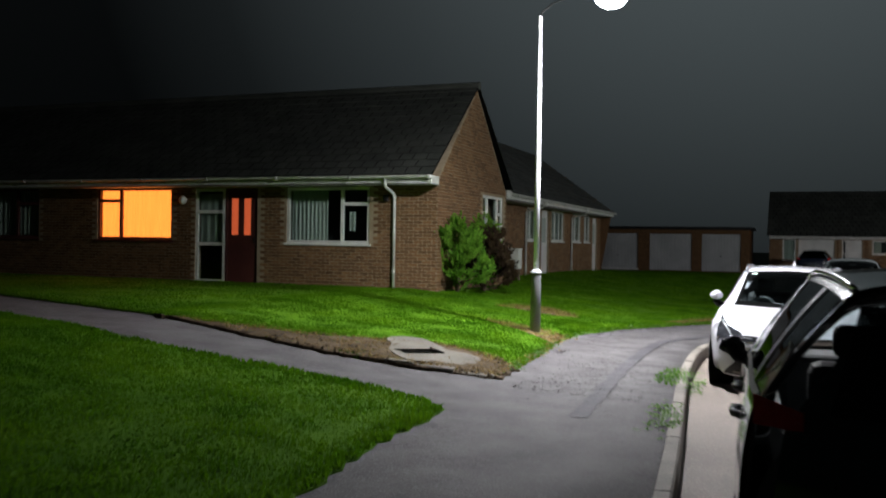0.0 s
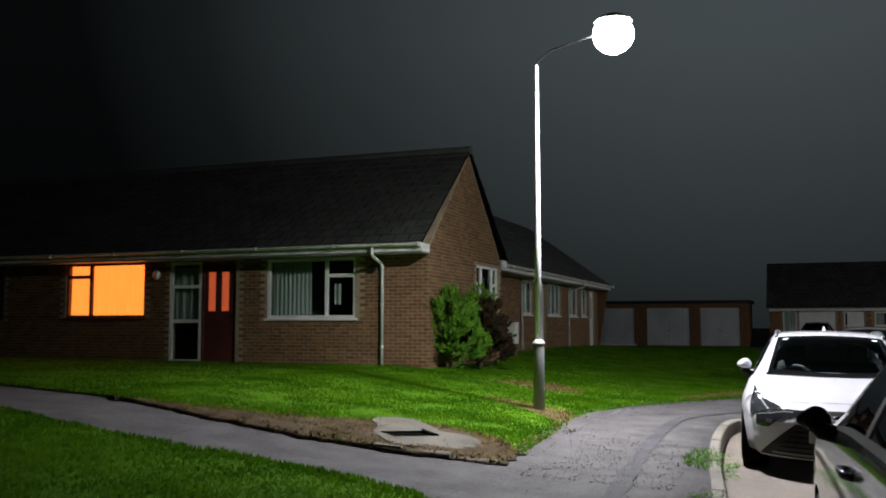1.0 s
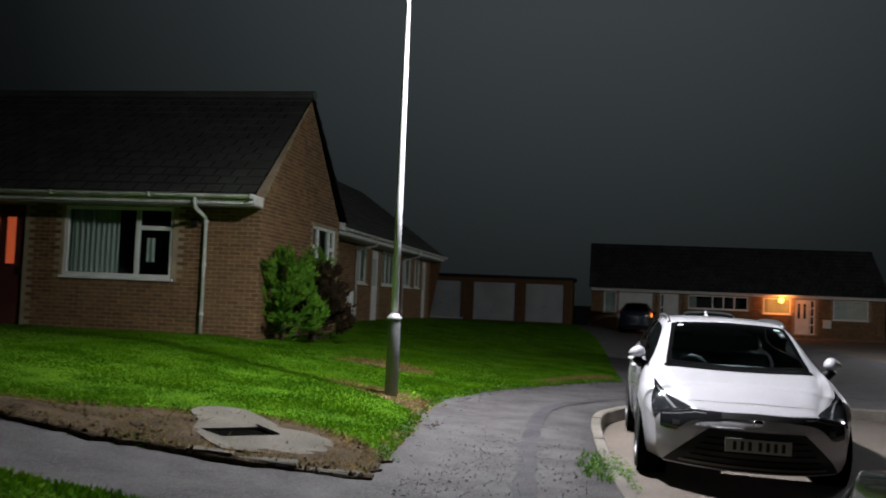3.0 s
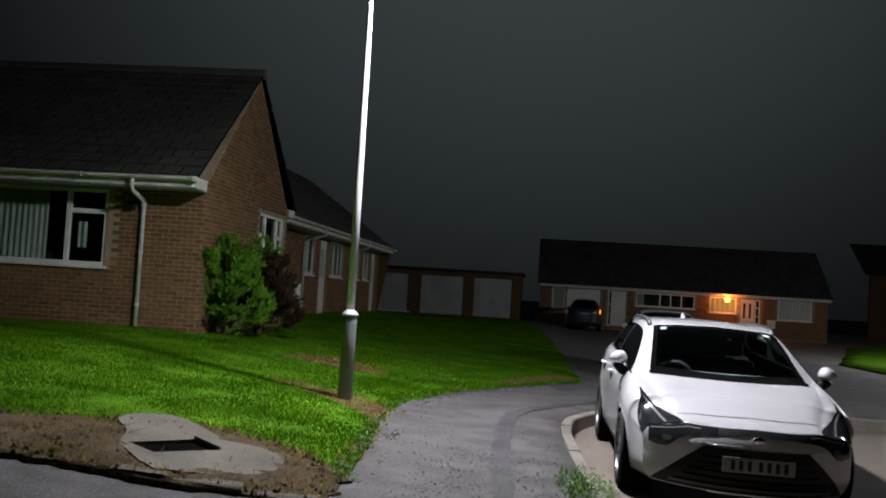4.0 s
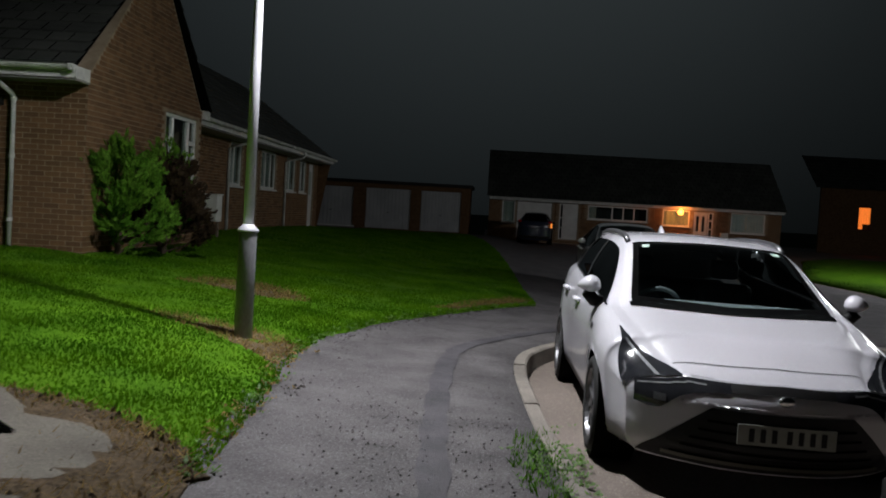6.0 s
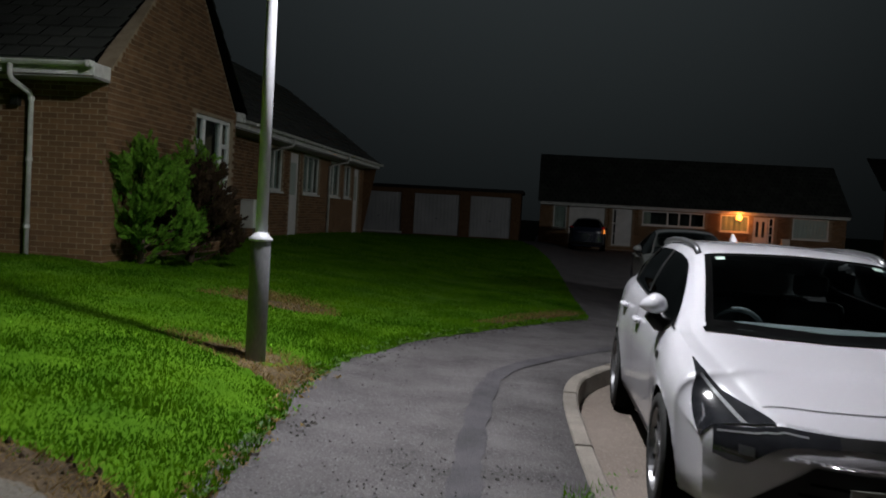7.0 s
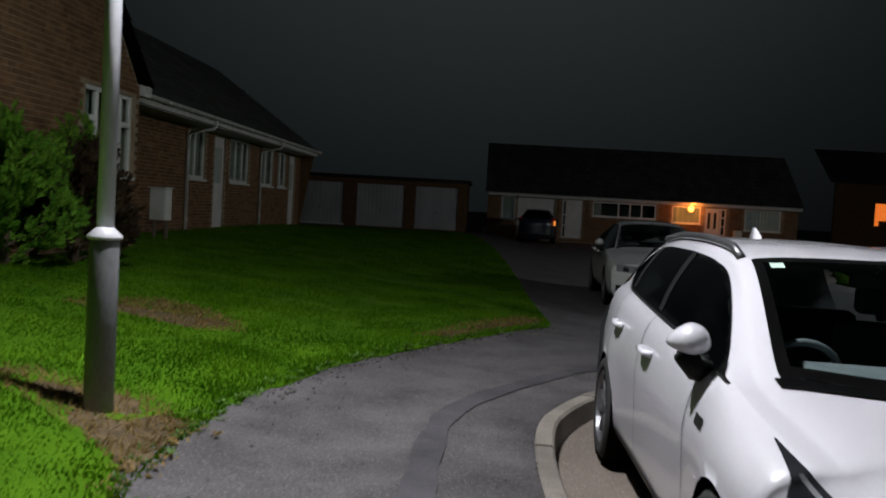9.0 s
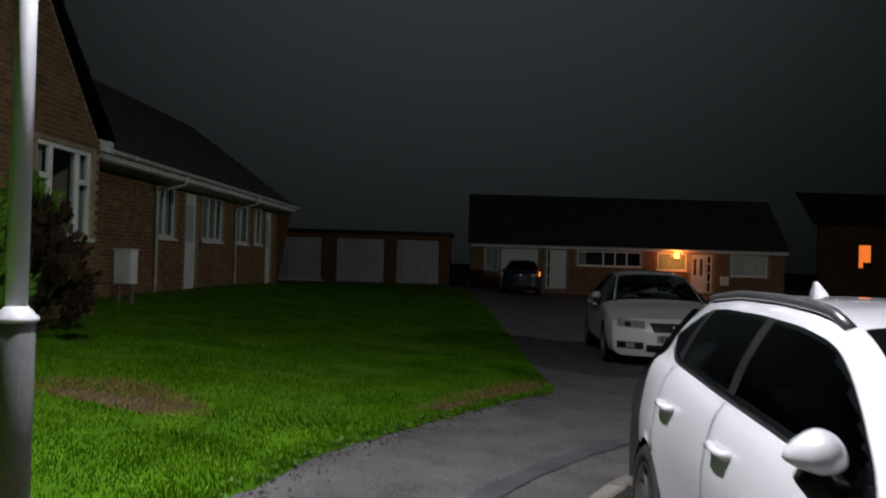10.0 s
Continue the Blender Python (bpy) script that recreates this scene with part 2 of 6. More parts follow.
M_PLATE = mat("white_number_plate", (0.20, 0.21, 0.18), (0.26, 0.27, 0.24), 6, 0.4)
M_STICKER = mat("pale_green_sticker", (0.42, 0.58, 0.50), (0.50, 0.65, 0.56), 20, 0.5)
M_STONE = mat("loose_stones", (0.02, 0.018, 0.016), (0.08, 0.072, 0.065), 9, 0.9, 0, 50, island=0.5)


def leafy(m, share=0.5):
    """Lets light through a leaf or blade."""
    n, l = m.node_tree.nodes, m.node_tree.links
    bs = n["Principled BSDF"]
    tr, mix = n.new("ShaderNodeBsdfTranslucent"), n.new("ShaderNodeMixShader")
    mix.inputs[0].default_value = share
    l.new(bs.inputs["Base Color"].links[0].from_socket, tr.inputs[0])
    l.new(bs.outputs[0], mix.inputs[1])
    l.new(tr.outputs[0], mix.inputs[2])
    l.new(mix.outputs[0], n["Material Output"].inputs[0])


for m_ in (M_BLADE, M_DRY, M_WEED, M_CONIFER, M_REDLEAF):
    leafy(m_)


# ---- builders ----
def part(name, bm, material, parent=None, label="", smooth=False, kind="", category="", group=""):
    me = bpy.data.meshes.new(name)
    bm.normal_update()
    bm.to_mesh(me)
    bm.free()
    me.materials.append(material)
    if smooth:
        me.polygons.foreach_set("use_smooth", [True] * len(me.polygons))
    ob = new(name, me)
    if parent is not None:
        ob.parent = parent
    return tagged(ob, label, category, group, kind)


def raw(name, verts, faces, material, parent=None, label="", kind="", category="", smooth=False):
    me = bpy.data.meshes.new(name)
    me.from_pydata(verts, [], faces)
    me.materials.append(material)
    if smooth:
        me.polygons.foreach_set("use_smooth", [True] * len(me.polygons))
    ob = new(name, me)
    if parent is not None:
        ob.parent = parent
    return tagged(ob, label, category, kind=kind)


def thing(name, m, label, category, group="", kind=""):
    ob = new(name)
    ob.matrix_world = m
    return tagged(ob, label, category, group, kind)


def box(bm, x0, x1, y0, y1, z0, z1, bevel=0.0):
    r = bmesh.ops.create_cube(bm, size=1.0)
    m = Matrix.Translation(((x0 + x1) / 2, (y0 + y1) / 2, (z0 + z1) / 2)) @ Matrix.Diagonal((x1 - x0, y1 - y0, z1 - z0, 1))
    bmesh.ops.transform(bm, matrix=m, verts=r["verts"])
    if bevel:
        edges = list({e for v in r["verts"] for e in v.link_edges})
        bmesh.ops.bevel(bm, geom=edges, offset=bevel, segments=2, affect="EDGES", profile=0.5)
    return bm


def boxed(name, dims, material, parent=None, label="", bevel=0.0, **kw):
    return part(name, box(bmesh.new(), *dims, bevel), material, parent, label, **kw)


def tube(bm, points, radii, seg=12, caps=True):
    """A tube along points with a radius at each."""
    rings = []
    pts = [Vector(p) for p in points]
    for i, p in enumerate(pts):
        d = (pts[min(i + 1, len(pts) - 1)] - pts[max(i - 1, 0)]).normalized()
        side = d.cross(Vector((0.13, 0.97, 0.21))).normalized()
        up = side.cross(d)
        r = radii[i] if isinstance(radii, (list, tuple)) else radii
        rings.append([bm.verts.new(p + r * (math.cos(a) * side + math.sin(a) * up)) for a in (2 * math.pi * k / seg for k in range(seg))])
    for a, b in zip(rings, rings[1:]):
        for k in range(seg):
            bm.faces.new((a[k], a[(k + 1) % seg], b[(k + 1) % seg], b[k]))
    if caps:
        bm.faces.new(rings[0][::-1])
        bm.faces.new(rings[-1])
    return bm


def lathe(bm, profile, seg=24, axis="z", at=(0, 0, 0)):
    """Turns (radius, height) pairs about an axis."""
    rings = []
    for r, h in profile:
        ring = []
        for k in range(seg):
            a = 2 * math.pi * k / seg
            c = (r * math.cos(a), r * math.sin(a), h)
            if axis == "x":
                c = (h, c[0], c[1])
            ring.append(bm.verts.new(Vector(c) + Vector(at)))
        rings.append(ring)
    for a, b in zip(rings, rings[1:]):
        for k in range(seg):
            bm.faces.new((a[k], a[(k + 1) % seg], b[(k + 1) % seg], b[k]))
    bm.faces.new(rings[0][::-1])
    bm.faces.new(rings[-1])
    bmesh.ops.recalc_face_normals(bm, faces=bm.faces)
    return bm


def sheet(rows, bm=None):
    """A quad sheet through rows of points."""
    bm = bm or bmesh.new()
    vs = [[bm.verts.new(p) for p in row] for row in rows]
    for a, b in zip(vs, vs[1:]):
        for k in range(len(a) - 1):
            bm.faces.new((a[k], a[k + 1], b[k + 1], b[k]))
    return bm


def smoothstep(v):
    v = min(max(v, 0.0), 1.0)
    return v * v * (3 - 2 * v)


def ground_z(x, y):
    """Height of the paved and grassed ground: it falls from the houses to the road."""
    b = float(np.interp(x, [-30, -7.2, -3.1, -2.5, -0.6, 0.2], [0.45, 0.40, 0.0, -0.09, -0.165, -0.18]))
    k = smoothstep((y - 33) / 22)
    b = b * (1 - k) - 0.06 * k
    m = min(max((y - 17.5) / 5, 0), 1) * min(max((x + 0.4) / 1.2, 0), 1)
    return b * (1 - m) - 0.33 * m


def dense(poly, step, wobble=0.0, seed=0):
    """A closed outline with points at about every step, slightly uneven."""
    rnd = random.Random(seed)
    out = []
    for (x0, y0), (x1, y1) in zip(poly, poly[1:] + poly[:1]):
        n = max(1, int(math.hypot(x1 - x0, y1 - y0) / step))
        for k in range(n):
            f = k / n
            out.append((x0 + (x1 - x0) * f + rnd.uniform(-wobble, wobble), y0 + (y1 - y0) * f + rnd.uniform(-wobble, wobble)))
    return out


def inside(px, py, poly):
    """Which points (arrays) lie in the outline."""
    res = np.zeros(len(px), bool)
    for (x0, y0), (x1, y1) in zip(poly, poly[1:] + poly[:1]):
        if y0 == y1:
            continue
        c = ((y0 > py) != (y1 > py)) & (px < (x1 - x0) * (py - y0) / (y1 - y0) + x0)
        res ^= c
    return res


def field(name, outline, step, lift, material, label, category, skirt=0.05, bumps=0.012, kind="structure", z=ground_z):
    """A turf or soil sheet over the outline, with a rounded edge."""
    from mathutils.geometry import delaunay_2d_cdt
    xs, ys = [p[0] for p in outline], [p[1] for p in outline]
    gx, gy = np.meshgrid(np.arange(min(xs), max(xs), step), np.arange(min(ys), max(ys), step))
    gx, gy = gx.ravel() + np.random.uniform(-0.3, 0.3, gx.size) * step, gy.ravel() + np.random.uniform(-0.3, 0.3, gy.size) * step
    keep = inside(gx, gy, outline)
    gx, gy = gx[keep], gy[keep]
    o = np.array(outline)
    d = np.min(np.hypot(gx[:, None] - o[None, :, 0], gy[:, None] - o[None, :, 1]), axis=1)
    ok = d > 0.35 * step
    gx, gy, d = gx[ok], gy[ok], d[ok]
    pts = [Vector(p) for p in outline] + [Vector((a, b)) for a, b in zip(gx, gy)]
    n = len(outline)
    res = delaunay_2d_cdt(pts, [(i, (i + 1) % n) for i in range(n)], [], 1, 1e-5)
    dist = [0.0] * n + list(d)
    verts = []
    for i, p in enumerate(res[0]):
        src = res[3][i][0] if res[3][i] else 0
        e = dist[src]
        h = lift * (0.45 + 0.55 * smoothstep(e / 0.25)) + bumps * noise.noise(Vector((p.x * 2.3, p.y * 2.3, 0))) * smoothstep(e / 0.3)
        verts.append((p.x, p.y, z(p.x, p.y) + h))
    faces = [tuple(f) for f in res[2]]
    back = {}
    for i, srcs in enumerate(res[3]):
        for s_ in srcs:
            back[s_] = i
    ring = [back[i] for i in range(n) if i in back]
    base = len(verts)
    for i in ring:
        verts.append((verts[i][0], verts[i][1], verts[i][2] - skirt))
    for k in range(len(ring)):
        k2 = (k + 1) % len(ring)
        faces.append((ring[k], ring[k2], base + k2, base + k))
    me = bpy.data.meshes.new(name)
    me.from_pydata(verts, [], faces)
    me.materials.append(material)
    me.polygons.foreach_set("use_smooth", [len(p.vertices) == 3 for p in me.polygons])
    bm = bmesh.new()
    bm.from_mesh(me)
    bmesh.ops.recalc_face_normals(bm, faces=bm.faces)
    if sum(f.normal.z for f in bm.faces) < 0:
        bmesh.ops.reverse_faces(bm, faces=bm.faces)
    bm.to_mesh(me)
    bm.free()
    return tagged(new(name, me), label, category, kind=kind)


# ---- ground ----
far = bmesh.new()
bmesh.ops.create_grid(far, x_segments=8, y_segments=8, size=400)
bmesh.ops.translate(far, verts=far.verts, vec=(0, 60, -0.46))
part("ground", far, M_FIELD, None, "dark rough grass ground reaching the horizon", kind="structure", category="ground")

boxed("road", (-1.2, 60, -30, 90, -0.60, -0.335), M_ROAD, None, "gritty tan-grey tarmac road beside the kerb", kind="structure", category="road")

KERB = [(0.42, 0.5), (0.10, 4.8), (-0.10, 7.0), (-0.30, 9.0), (-0.44, 10.4), (-0.53, 11.6), (-0.59, 13.0), (-0.60, 13.9), (-0.52, 14.7), (-0.30, 15.35), (0.02, 15.95), (0.50, 16.45), (1.15, 16.85), (2.1, 17.1), (4.0, 17.3), (9.2, 17.5)]


def rounded(line, times=2):
    """Cuts the corners of an open line."""
    for _ in range(times):
        out = [line[0]]
        for (x0, y0), (x1, y1) in zip(line, line[1:]):
            out += [(0.75 * x0 + 0.25 * x1, 0.75 * y0 + 0.25 * y1), (0.25 * x0 + 0.75 * x1, 0.25 * y0 + 0.75 * y1)]
        line = out + [line[-1]]
    return line


KERB = rounded(KERB)


def along(line, step):
    """Points at even steps along a line, with directions."""
    out, left = [], 0.0
    for (x0, y0), (x1, y1) in zip(line, line[1:]):
        n = math.hypot(x1 - x0, y1 - y0)
        d = ((x1 - x0) / n, (y1 - y0) / n)
        while left < n:
            out.append((x0 + d[0] * left, y0 + d[1] * left, d))
            left += step
        left -= n
    return out


pave_line = [(0.75, -30)] + [(x, y) for x, y in KERB] + [(9.2, 58.5), (-40, 58.5), (-40, -30)]
field("pavement", dense(pave_line, 0.8), 1.0, 0.0, M_ASPHALT, "worn grey asphalt footpath with loose grit", "footpath", skirt=0.3, bumps=0.004)

TARLINE = [(-0.97, 7.2), (-1.05, 8.6), (-1.16, 10.2), (-1.22, 11.5), (-1.25, 12.8), (-1.24, 14.0), (-1.15, 14.75), (-0.76, 15.69), (-0.07, 16.85), (0.6, 17.7)]
rows = []
for i, (x, y, d) in enumerate(along(rounded(TARLINE, 4), 0.10)):
    w = 0.088 + 0.010 * math.sin(i * 0.7) + random.uniform(-0.010, 0.010)
    rows.append([(x + s_ * w * d[1], y - s_ * w * d[0], ground_z(x, y) + 0.008) for s_ in (-1, 0, 1)])
part("trench_strip", sheet(rows), M_TAR, None, "dark tar strip of a filled trench in the footpath", kind="structure", category="tar strip")

LAWN2 = [(-2.27, 8.75), (-2.30, 9.87), (-2.38, 11.0), (-2.50, 12.3), (-2.57, 13.3), (-2.52, 14.4), (-2.17, 15.9), (-1.70, 17.0), (-1.22, 18.0), (-0.62, 19.2), (-0.16, 20.0), (-0.06, 20.35), (-0.12, 21.5), (-0.22, 25), (-0.30, 31), (-0.6, 40), (-1.1, 48), (-2.0, 56.5), (-14, 56.5), (-24, 50), (-24, 16.5), (-18, 14.0), (-11.9, 10.9), (-9.0, 9.75), (-7.2, 9.1), (-5.6, 8.75), (-4.3, 8.50), (-3.3, 8.55)]
LAWN1 = [(-1.72, -12), (-1.78, 2.5), (-1.88, 3.7), (-2.05, 5.0), (-2.08, 6.2), (-2.12, 6.75), (-2.5, 7.1), (-3.2, 7.12), (-4.8, 7.13), (-6.2, 7.25), (-7.7, 7.5), (-9.3, 8.2), (-12.5, 9.6), (-18, 12.4), (-24, 15), (-24, -12)]
SOIL = [
    [(-2.25, 8.72), (-2.27, 9.5), (-2.55, 10.0), (-2.95, 10.30), (-3.75, 10.45), (-4.4, 9.95), (-5.2, 9.45), (-6.6, 9.10), (-7.4, 9.05), (-5.6, 8.70), (-4.3, 8.45), (-3.3, 8.50)],
    [(-2.58, 12.45), (-2.60, 13.4), (-2.9, 13.75), (-3.3, 13.85), (-3.8, 14.0), (-4.25, 13.95), (-3.9, 13.6), (-3.4, 13.25), (-3.05, 12.9)],
    [(-4.9, 16.6), (-4.7, 17.3), (-4.2, 17.65), (-3.7, 17.4), (-3.25, 16.95), (-3.1, 16.55), (-3.5, 16.25), (-4.2, 16.45)],
    [(-0.24, 20.1), (-0.12, 20.7), (-0.5, 20.5), (-1.2, 19.2), (-1.7, 17.9), (-1.3, 18.1), (-0.7, 19.25)],
]
SLAB = [(-3.36, 8.64), (-3.02, 8.74), (-2.76, 9.05), (-2.70, 9.44), (-2.82, 9.76), (-3.07, 9.88), (-3.30, 9.86), (-3.58, 10.15), (-3.92, 10.50), (-4.25, 10.34), (-4.27, 9.95), (-3.98, 9.62), (-3.88, 9.22), (-3.66, 8.92)]
SLAB = rounded(SLAB + SLAB[:1], 3)[1:-1]
SLAB_IN = [(-3.45 + (x + 3.45) * 0.86, 9.55 + (y - 9.55) * 0.86) for x, y in SLAB]
out2, out1 = dense(LAWN2, 0.16, 0.03, 3), dense(LAWN1, 0.16, 0.035, 4)
field("lawn", out2, 0.42, 0.036, M_LAWN, "bright green uneven lawn sloping up to the bungalows", "lawn")
field("lawn", out1, 0.42, 0.036, M_LAWN, "bright green lawn beside the side path", "lawn")
VERGE = [(9.5, 26), (9.4, 35.5), (11.7, 42), (15, 52), (18.6, 58), (45, 58), (45, 26)]
field("verge", dense(VERGE, 1.0, 0.08, 5), 1.2, 0.14, M_LAWN, "lamp-lit grass verge across the road", "verge", z=lambda x, y: -0.33, skirt=0.2)


def soil_z(x, y):
    under = bool(inside(np.array([x]), np.array([y]), SLAB_IN)[0])
    return ground_z(x, y) + (-0.030 if under else 0.012)


SOIL_LABELS = ["bare brown soil round the concrete chamber", "worn bare soil round the lamp post foot", "dead brown patch in the lawn", "worn brown lawn edge beside the footpath"]
for k, poly in enumerate(SOIL):
    field("bare_soil", dense(poly, 0.1, 0.06, 20 + k), 0.12, 0.050 if k == 0 else 0.030, M_SOIL if k == 0 else M_THATCH, SOIL_LABELS[k], "soil", skirt=0.07, bumps=0.030, z=soil_z)


# ---- kerb ----
kerb = thing("kerb", Matrix.Translation((0, 10, -0.33)), "grey concrete kerb stones along the footpath", "kerb", kind="structure")
pts = along(KERB, 0.075)
for k in range(0, len(pts) - 12, 12):
    run = pts[k:k + 13]
    bm = bmesh.new()
    rings = []
    for j, (x, y, d) in enumerate(run):
        nx, ny = d[1], -d[0]
        if j == 0:
            x, y = x + d[0] * 0.004, y + d[1] * 0.004
        if j == len(run) - 1:
            x, y = x - d[0] * 0.004, y - d[1] * 0.004
        z = ground_z(x, y) + 0.012 + 0.004 * math.sin(k * 1.3)
        prof = [(-0.012, -0.30), (-0.012, z - 0.008), (-0.004, z), (0.095, z), (0.112, z - 0.018), (0.125, -0.34)]
        rings.append([(x + nx * a, y + ny * a, h) for a, h in prof])
    sheet(rings, bm)
    bm.verts.ensure_lookup_table()
    n = len(rings[0])
    bm.faces.new(bm.verts[:n])
    bm.faces.new(bm.verts[-n:][::-1])
    bmesh.ops.recalc_face_normals(bm, faces=bm.faces)
    ob = part("kerb_stone", bm, M_CONC, kerb)
    ob.matrix_parent_inverse = kerb.matrix_basis.inverted()


# ---- houses ----
def hp(name, bm, material, house, label="", smooth=False, kind=""):
    """A part given in world places under a thing with a base point."""
    ob = part(name, bm, material, house, label, smooth, kind)
    if house.type == "EMPTY":
        ob.matrix_parent_inverse = house.matrix_basis.inverted()
    return ob


def weld(bm):
    """Joins touching blocks into one body without inner faces."""
    bmesh.ops.remove_doubles(bm, verts=bm.verts, dist=0.0002)
    seen_at = {}
    for f in bm.faces:
        c = f.calc_center_median()
        seen_at.setdefault((round(c.x, 3), round(c.y, 3), round(c.z, 3)), []).append(f)
    bmesh.ops.delete(bm, geom=[f for g_ in seen_at.values() if len(g_) > 1 for f in g_], context="FACES")


def wall_bm(m, length, z0, z1, openings, thick=0.25):
    """A wall along local x from 0 to length with its outer face at y = 0, pierced by openings (x0, x1, z0, z1)."""
    bm = bmesh.new()
    us = sorted({0.0, length, *[o[0] for o in openings], *[o[1] for o in openings]})
    zs = sorted({z0, z1, *[o[2] for o in openings], *[o[3] for o in openings]})
    for u0, u1 in zip(us, us[1:]):
        for a, b in zip(zs, zs[1:]):
            if not any(o[0] < (u0 + u1) / 2 < o[1] and o[2] < (a + b) / 2 < o[3] for o in openings):
                box(bm, u0, u1, 0.0, thick, a, b)
    weld(bm)
    bmesh.ops.transform(bm, matrix=m, verts=bm.verts)
    return bm


def bricks(m, length, z0, z1, openings, top=None, seed=1):
    """Brick faces (centre x, centre z, width, height) in stretcher bond, local to the wall."""
    out = []
    row = 0
    z = z0
    while z + 0.065 <= (z1 if top is None else 99):
        x = -0.1125 if row % 2 else 0.0
        found = False
        while x < length:
            a, b = (x + 0.005 if x > 0 else -0.005), (x + 0.215 if x + 0.215 < length else length + 0.005)
            lo, hi = (0.0, length) if top is None or z < z1 else top(z + 0.065)
            a, b = max(a, lo), min(b, hi)
            if b - a > 0.04:
                found = True
                if not any(o[0] - 0.01 < b and a < o[1] + 0.01 and o[2] - 0.01 < z + 0.065 and z < o[3] + 0.01 for o in openings):
                    out.append(((a + b) / 2, z + 0.0325, b - a, 0.065))
            x += 0.225
        if top is not None and z > z1 and not found:
            break
        z += 0.075
        row += 1
    return out


def lay_bricks(m, faces, house_wall, near, limit):
    """The nearest bricks as single parts, the rest joined."""
    faces = sorted(faces, key=lambda f: ((m @ Vector((f[0], 0, f[1]))) - Vector(near)).length)
    rnd = random.Random(7)
    shapes = {}
    for cx, cz, w, h in faces[:limit]:
        key = round(w, 3)
        if key not in shapes:
            bm = box(bmesh.new(), -w / 2, w / 2, -0.006, 0.02, -h / 2, h / 2)
            me = bpy.data.meshes.new("brick")
            bm.to_mesh(me)
            bm.free()
            me.materials.append(M_BRICK1)
            shapes[key] = me
        ob = new("brick", shapes[key])
        ob.parent = house_wall
        ob.matrix_basis = m @ Matrix.Translation((cx, rnd.uniform(-0.002, 0.002), cz))
    verts, quads = [], []
    for cx, cz, w, h in faces[limit:]:
        d = -0.006 + rnd.uniform(-0.002, 0.002)
        b = len(verts)
        for yy in (d, 0.01):
            for sx, sz in ((-1, -1), (1, -1), (1, 1), (-1, 1)):
                verts.append(tuple(m @ Vector((cx + sx * w / 2, yy, cz + sz * h / 2))))
        quads += [(b, b + 1, b + 2, b + 3), (b, b + 4, b + 5, b + 1), (b + 1, b + 5, b + 6, b + 2), (b + 2, b + 6, b + 7, b + 3), (b + 3, b + 7, b + 4, b)]
    raw("brickwork", verts, quads, M_BRICK, house_wall, kind="stuff")


def window(house, m, w, h, posts=(), bars=(), cover=None, name="window", frame_mat=None, sill=True, depth=0.9):
    """A framed window local to m: x along the wall, y inwards, z up from the sill. posts: x of uprights; bars: (x0, x1, z)."""
    fm = frame_mat or M_UPVC
    t, dp = 0.065, 0.07
    win = hp(name, wall_bm(m @ Matrix.Translation((0, 0.03, 0)), w, 0, h, [(t, w - t, t, h - t)], dp), fm, house)
    for p in posts:
        bm = box(bmesh.new(), p - 0.04, p + 0.04, 0.028, 0.03 + dp, t, h - t, 0.006)
        bmesh.ops.transform(bm, matrix=m, verts=bm.verts)
        hp("mullion", bm, fm, win)
    for x0, x1, z in bars:
        bm = box(bmesh.new(), x0, x1, 0.026, 0.03 + dp, z - 0.04, z + 0.04, 0.006)
        bmesh.ops.transform(bm, matrix=m, verts=bm.verts)
        hp("transom", bm, fm, win)
    if sill:
        bm = box(bmesh.new(), -0.05, w + 0.05, -0.05, 0.10, -0.055, -0.002, 0.01)
        bmesh.ops.transform(bm, matrix=m, verts=bm.verts)
        hp("window_sill", bm, fm, win)
    cuts = [t] + [p for p in posts] + [w - t]
    for a, b in zip(cuts, cuts[1:]):
        bm = box(bmesh.new(), a, b, 0.055, 0.061, t, h - t)
        bmesh.ops.transform(bm, matrix=m, verts=bm.verts)
        pane = hp("pane", bm, M_PANE, win)
        pane.visible_shadow = False
    # open box behind the glass, room shade put into its colour
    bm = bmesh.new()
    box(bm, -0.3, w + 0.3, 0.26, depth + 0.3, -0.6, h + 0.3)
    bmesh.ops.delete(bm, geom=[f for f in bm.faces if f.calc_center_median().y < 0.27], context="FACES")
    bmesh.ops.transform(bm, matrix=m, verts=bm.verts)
    hp("room_recess", bm, M_ROOM, win, "near-black box standing in for the unlit room's shade")
    if cover:
        for x0, x1, z0, z1, cm, waves in cover:
            rows = []
            n = max(8, int((x1 - x0) / 0.02))
            for z in (z0, (z0 + z1) / 2, z1):
                rows.append([(x0 + (x1 - x0) * k / n, 0.15 + 0.018 * math.sin(waves * 2 * math.pi * k / n) + 0.006 * math.sin(k * 1.1), z) for k in range(n + 1)])
            bm = sheet(rows)
            bmesh.ops.transform(bm, matrix=m, verts=bm.verts)
            hp("curtain", bm, cm, win, "hanging curtain in folds", smooth=True)
    return win


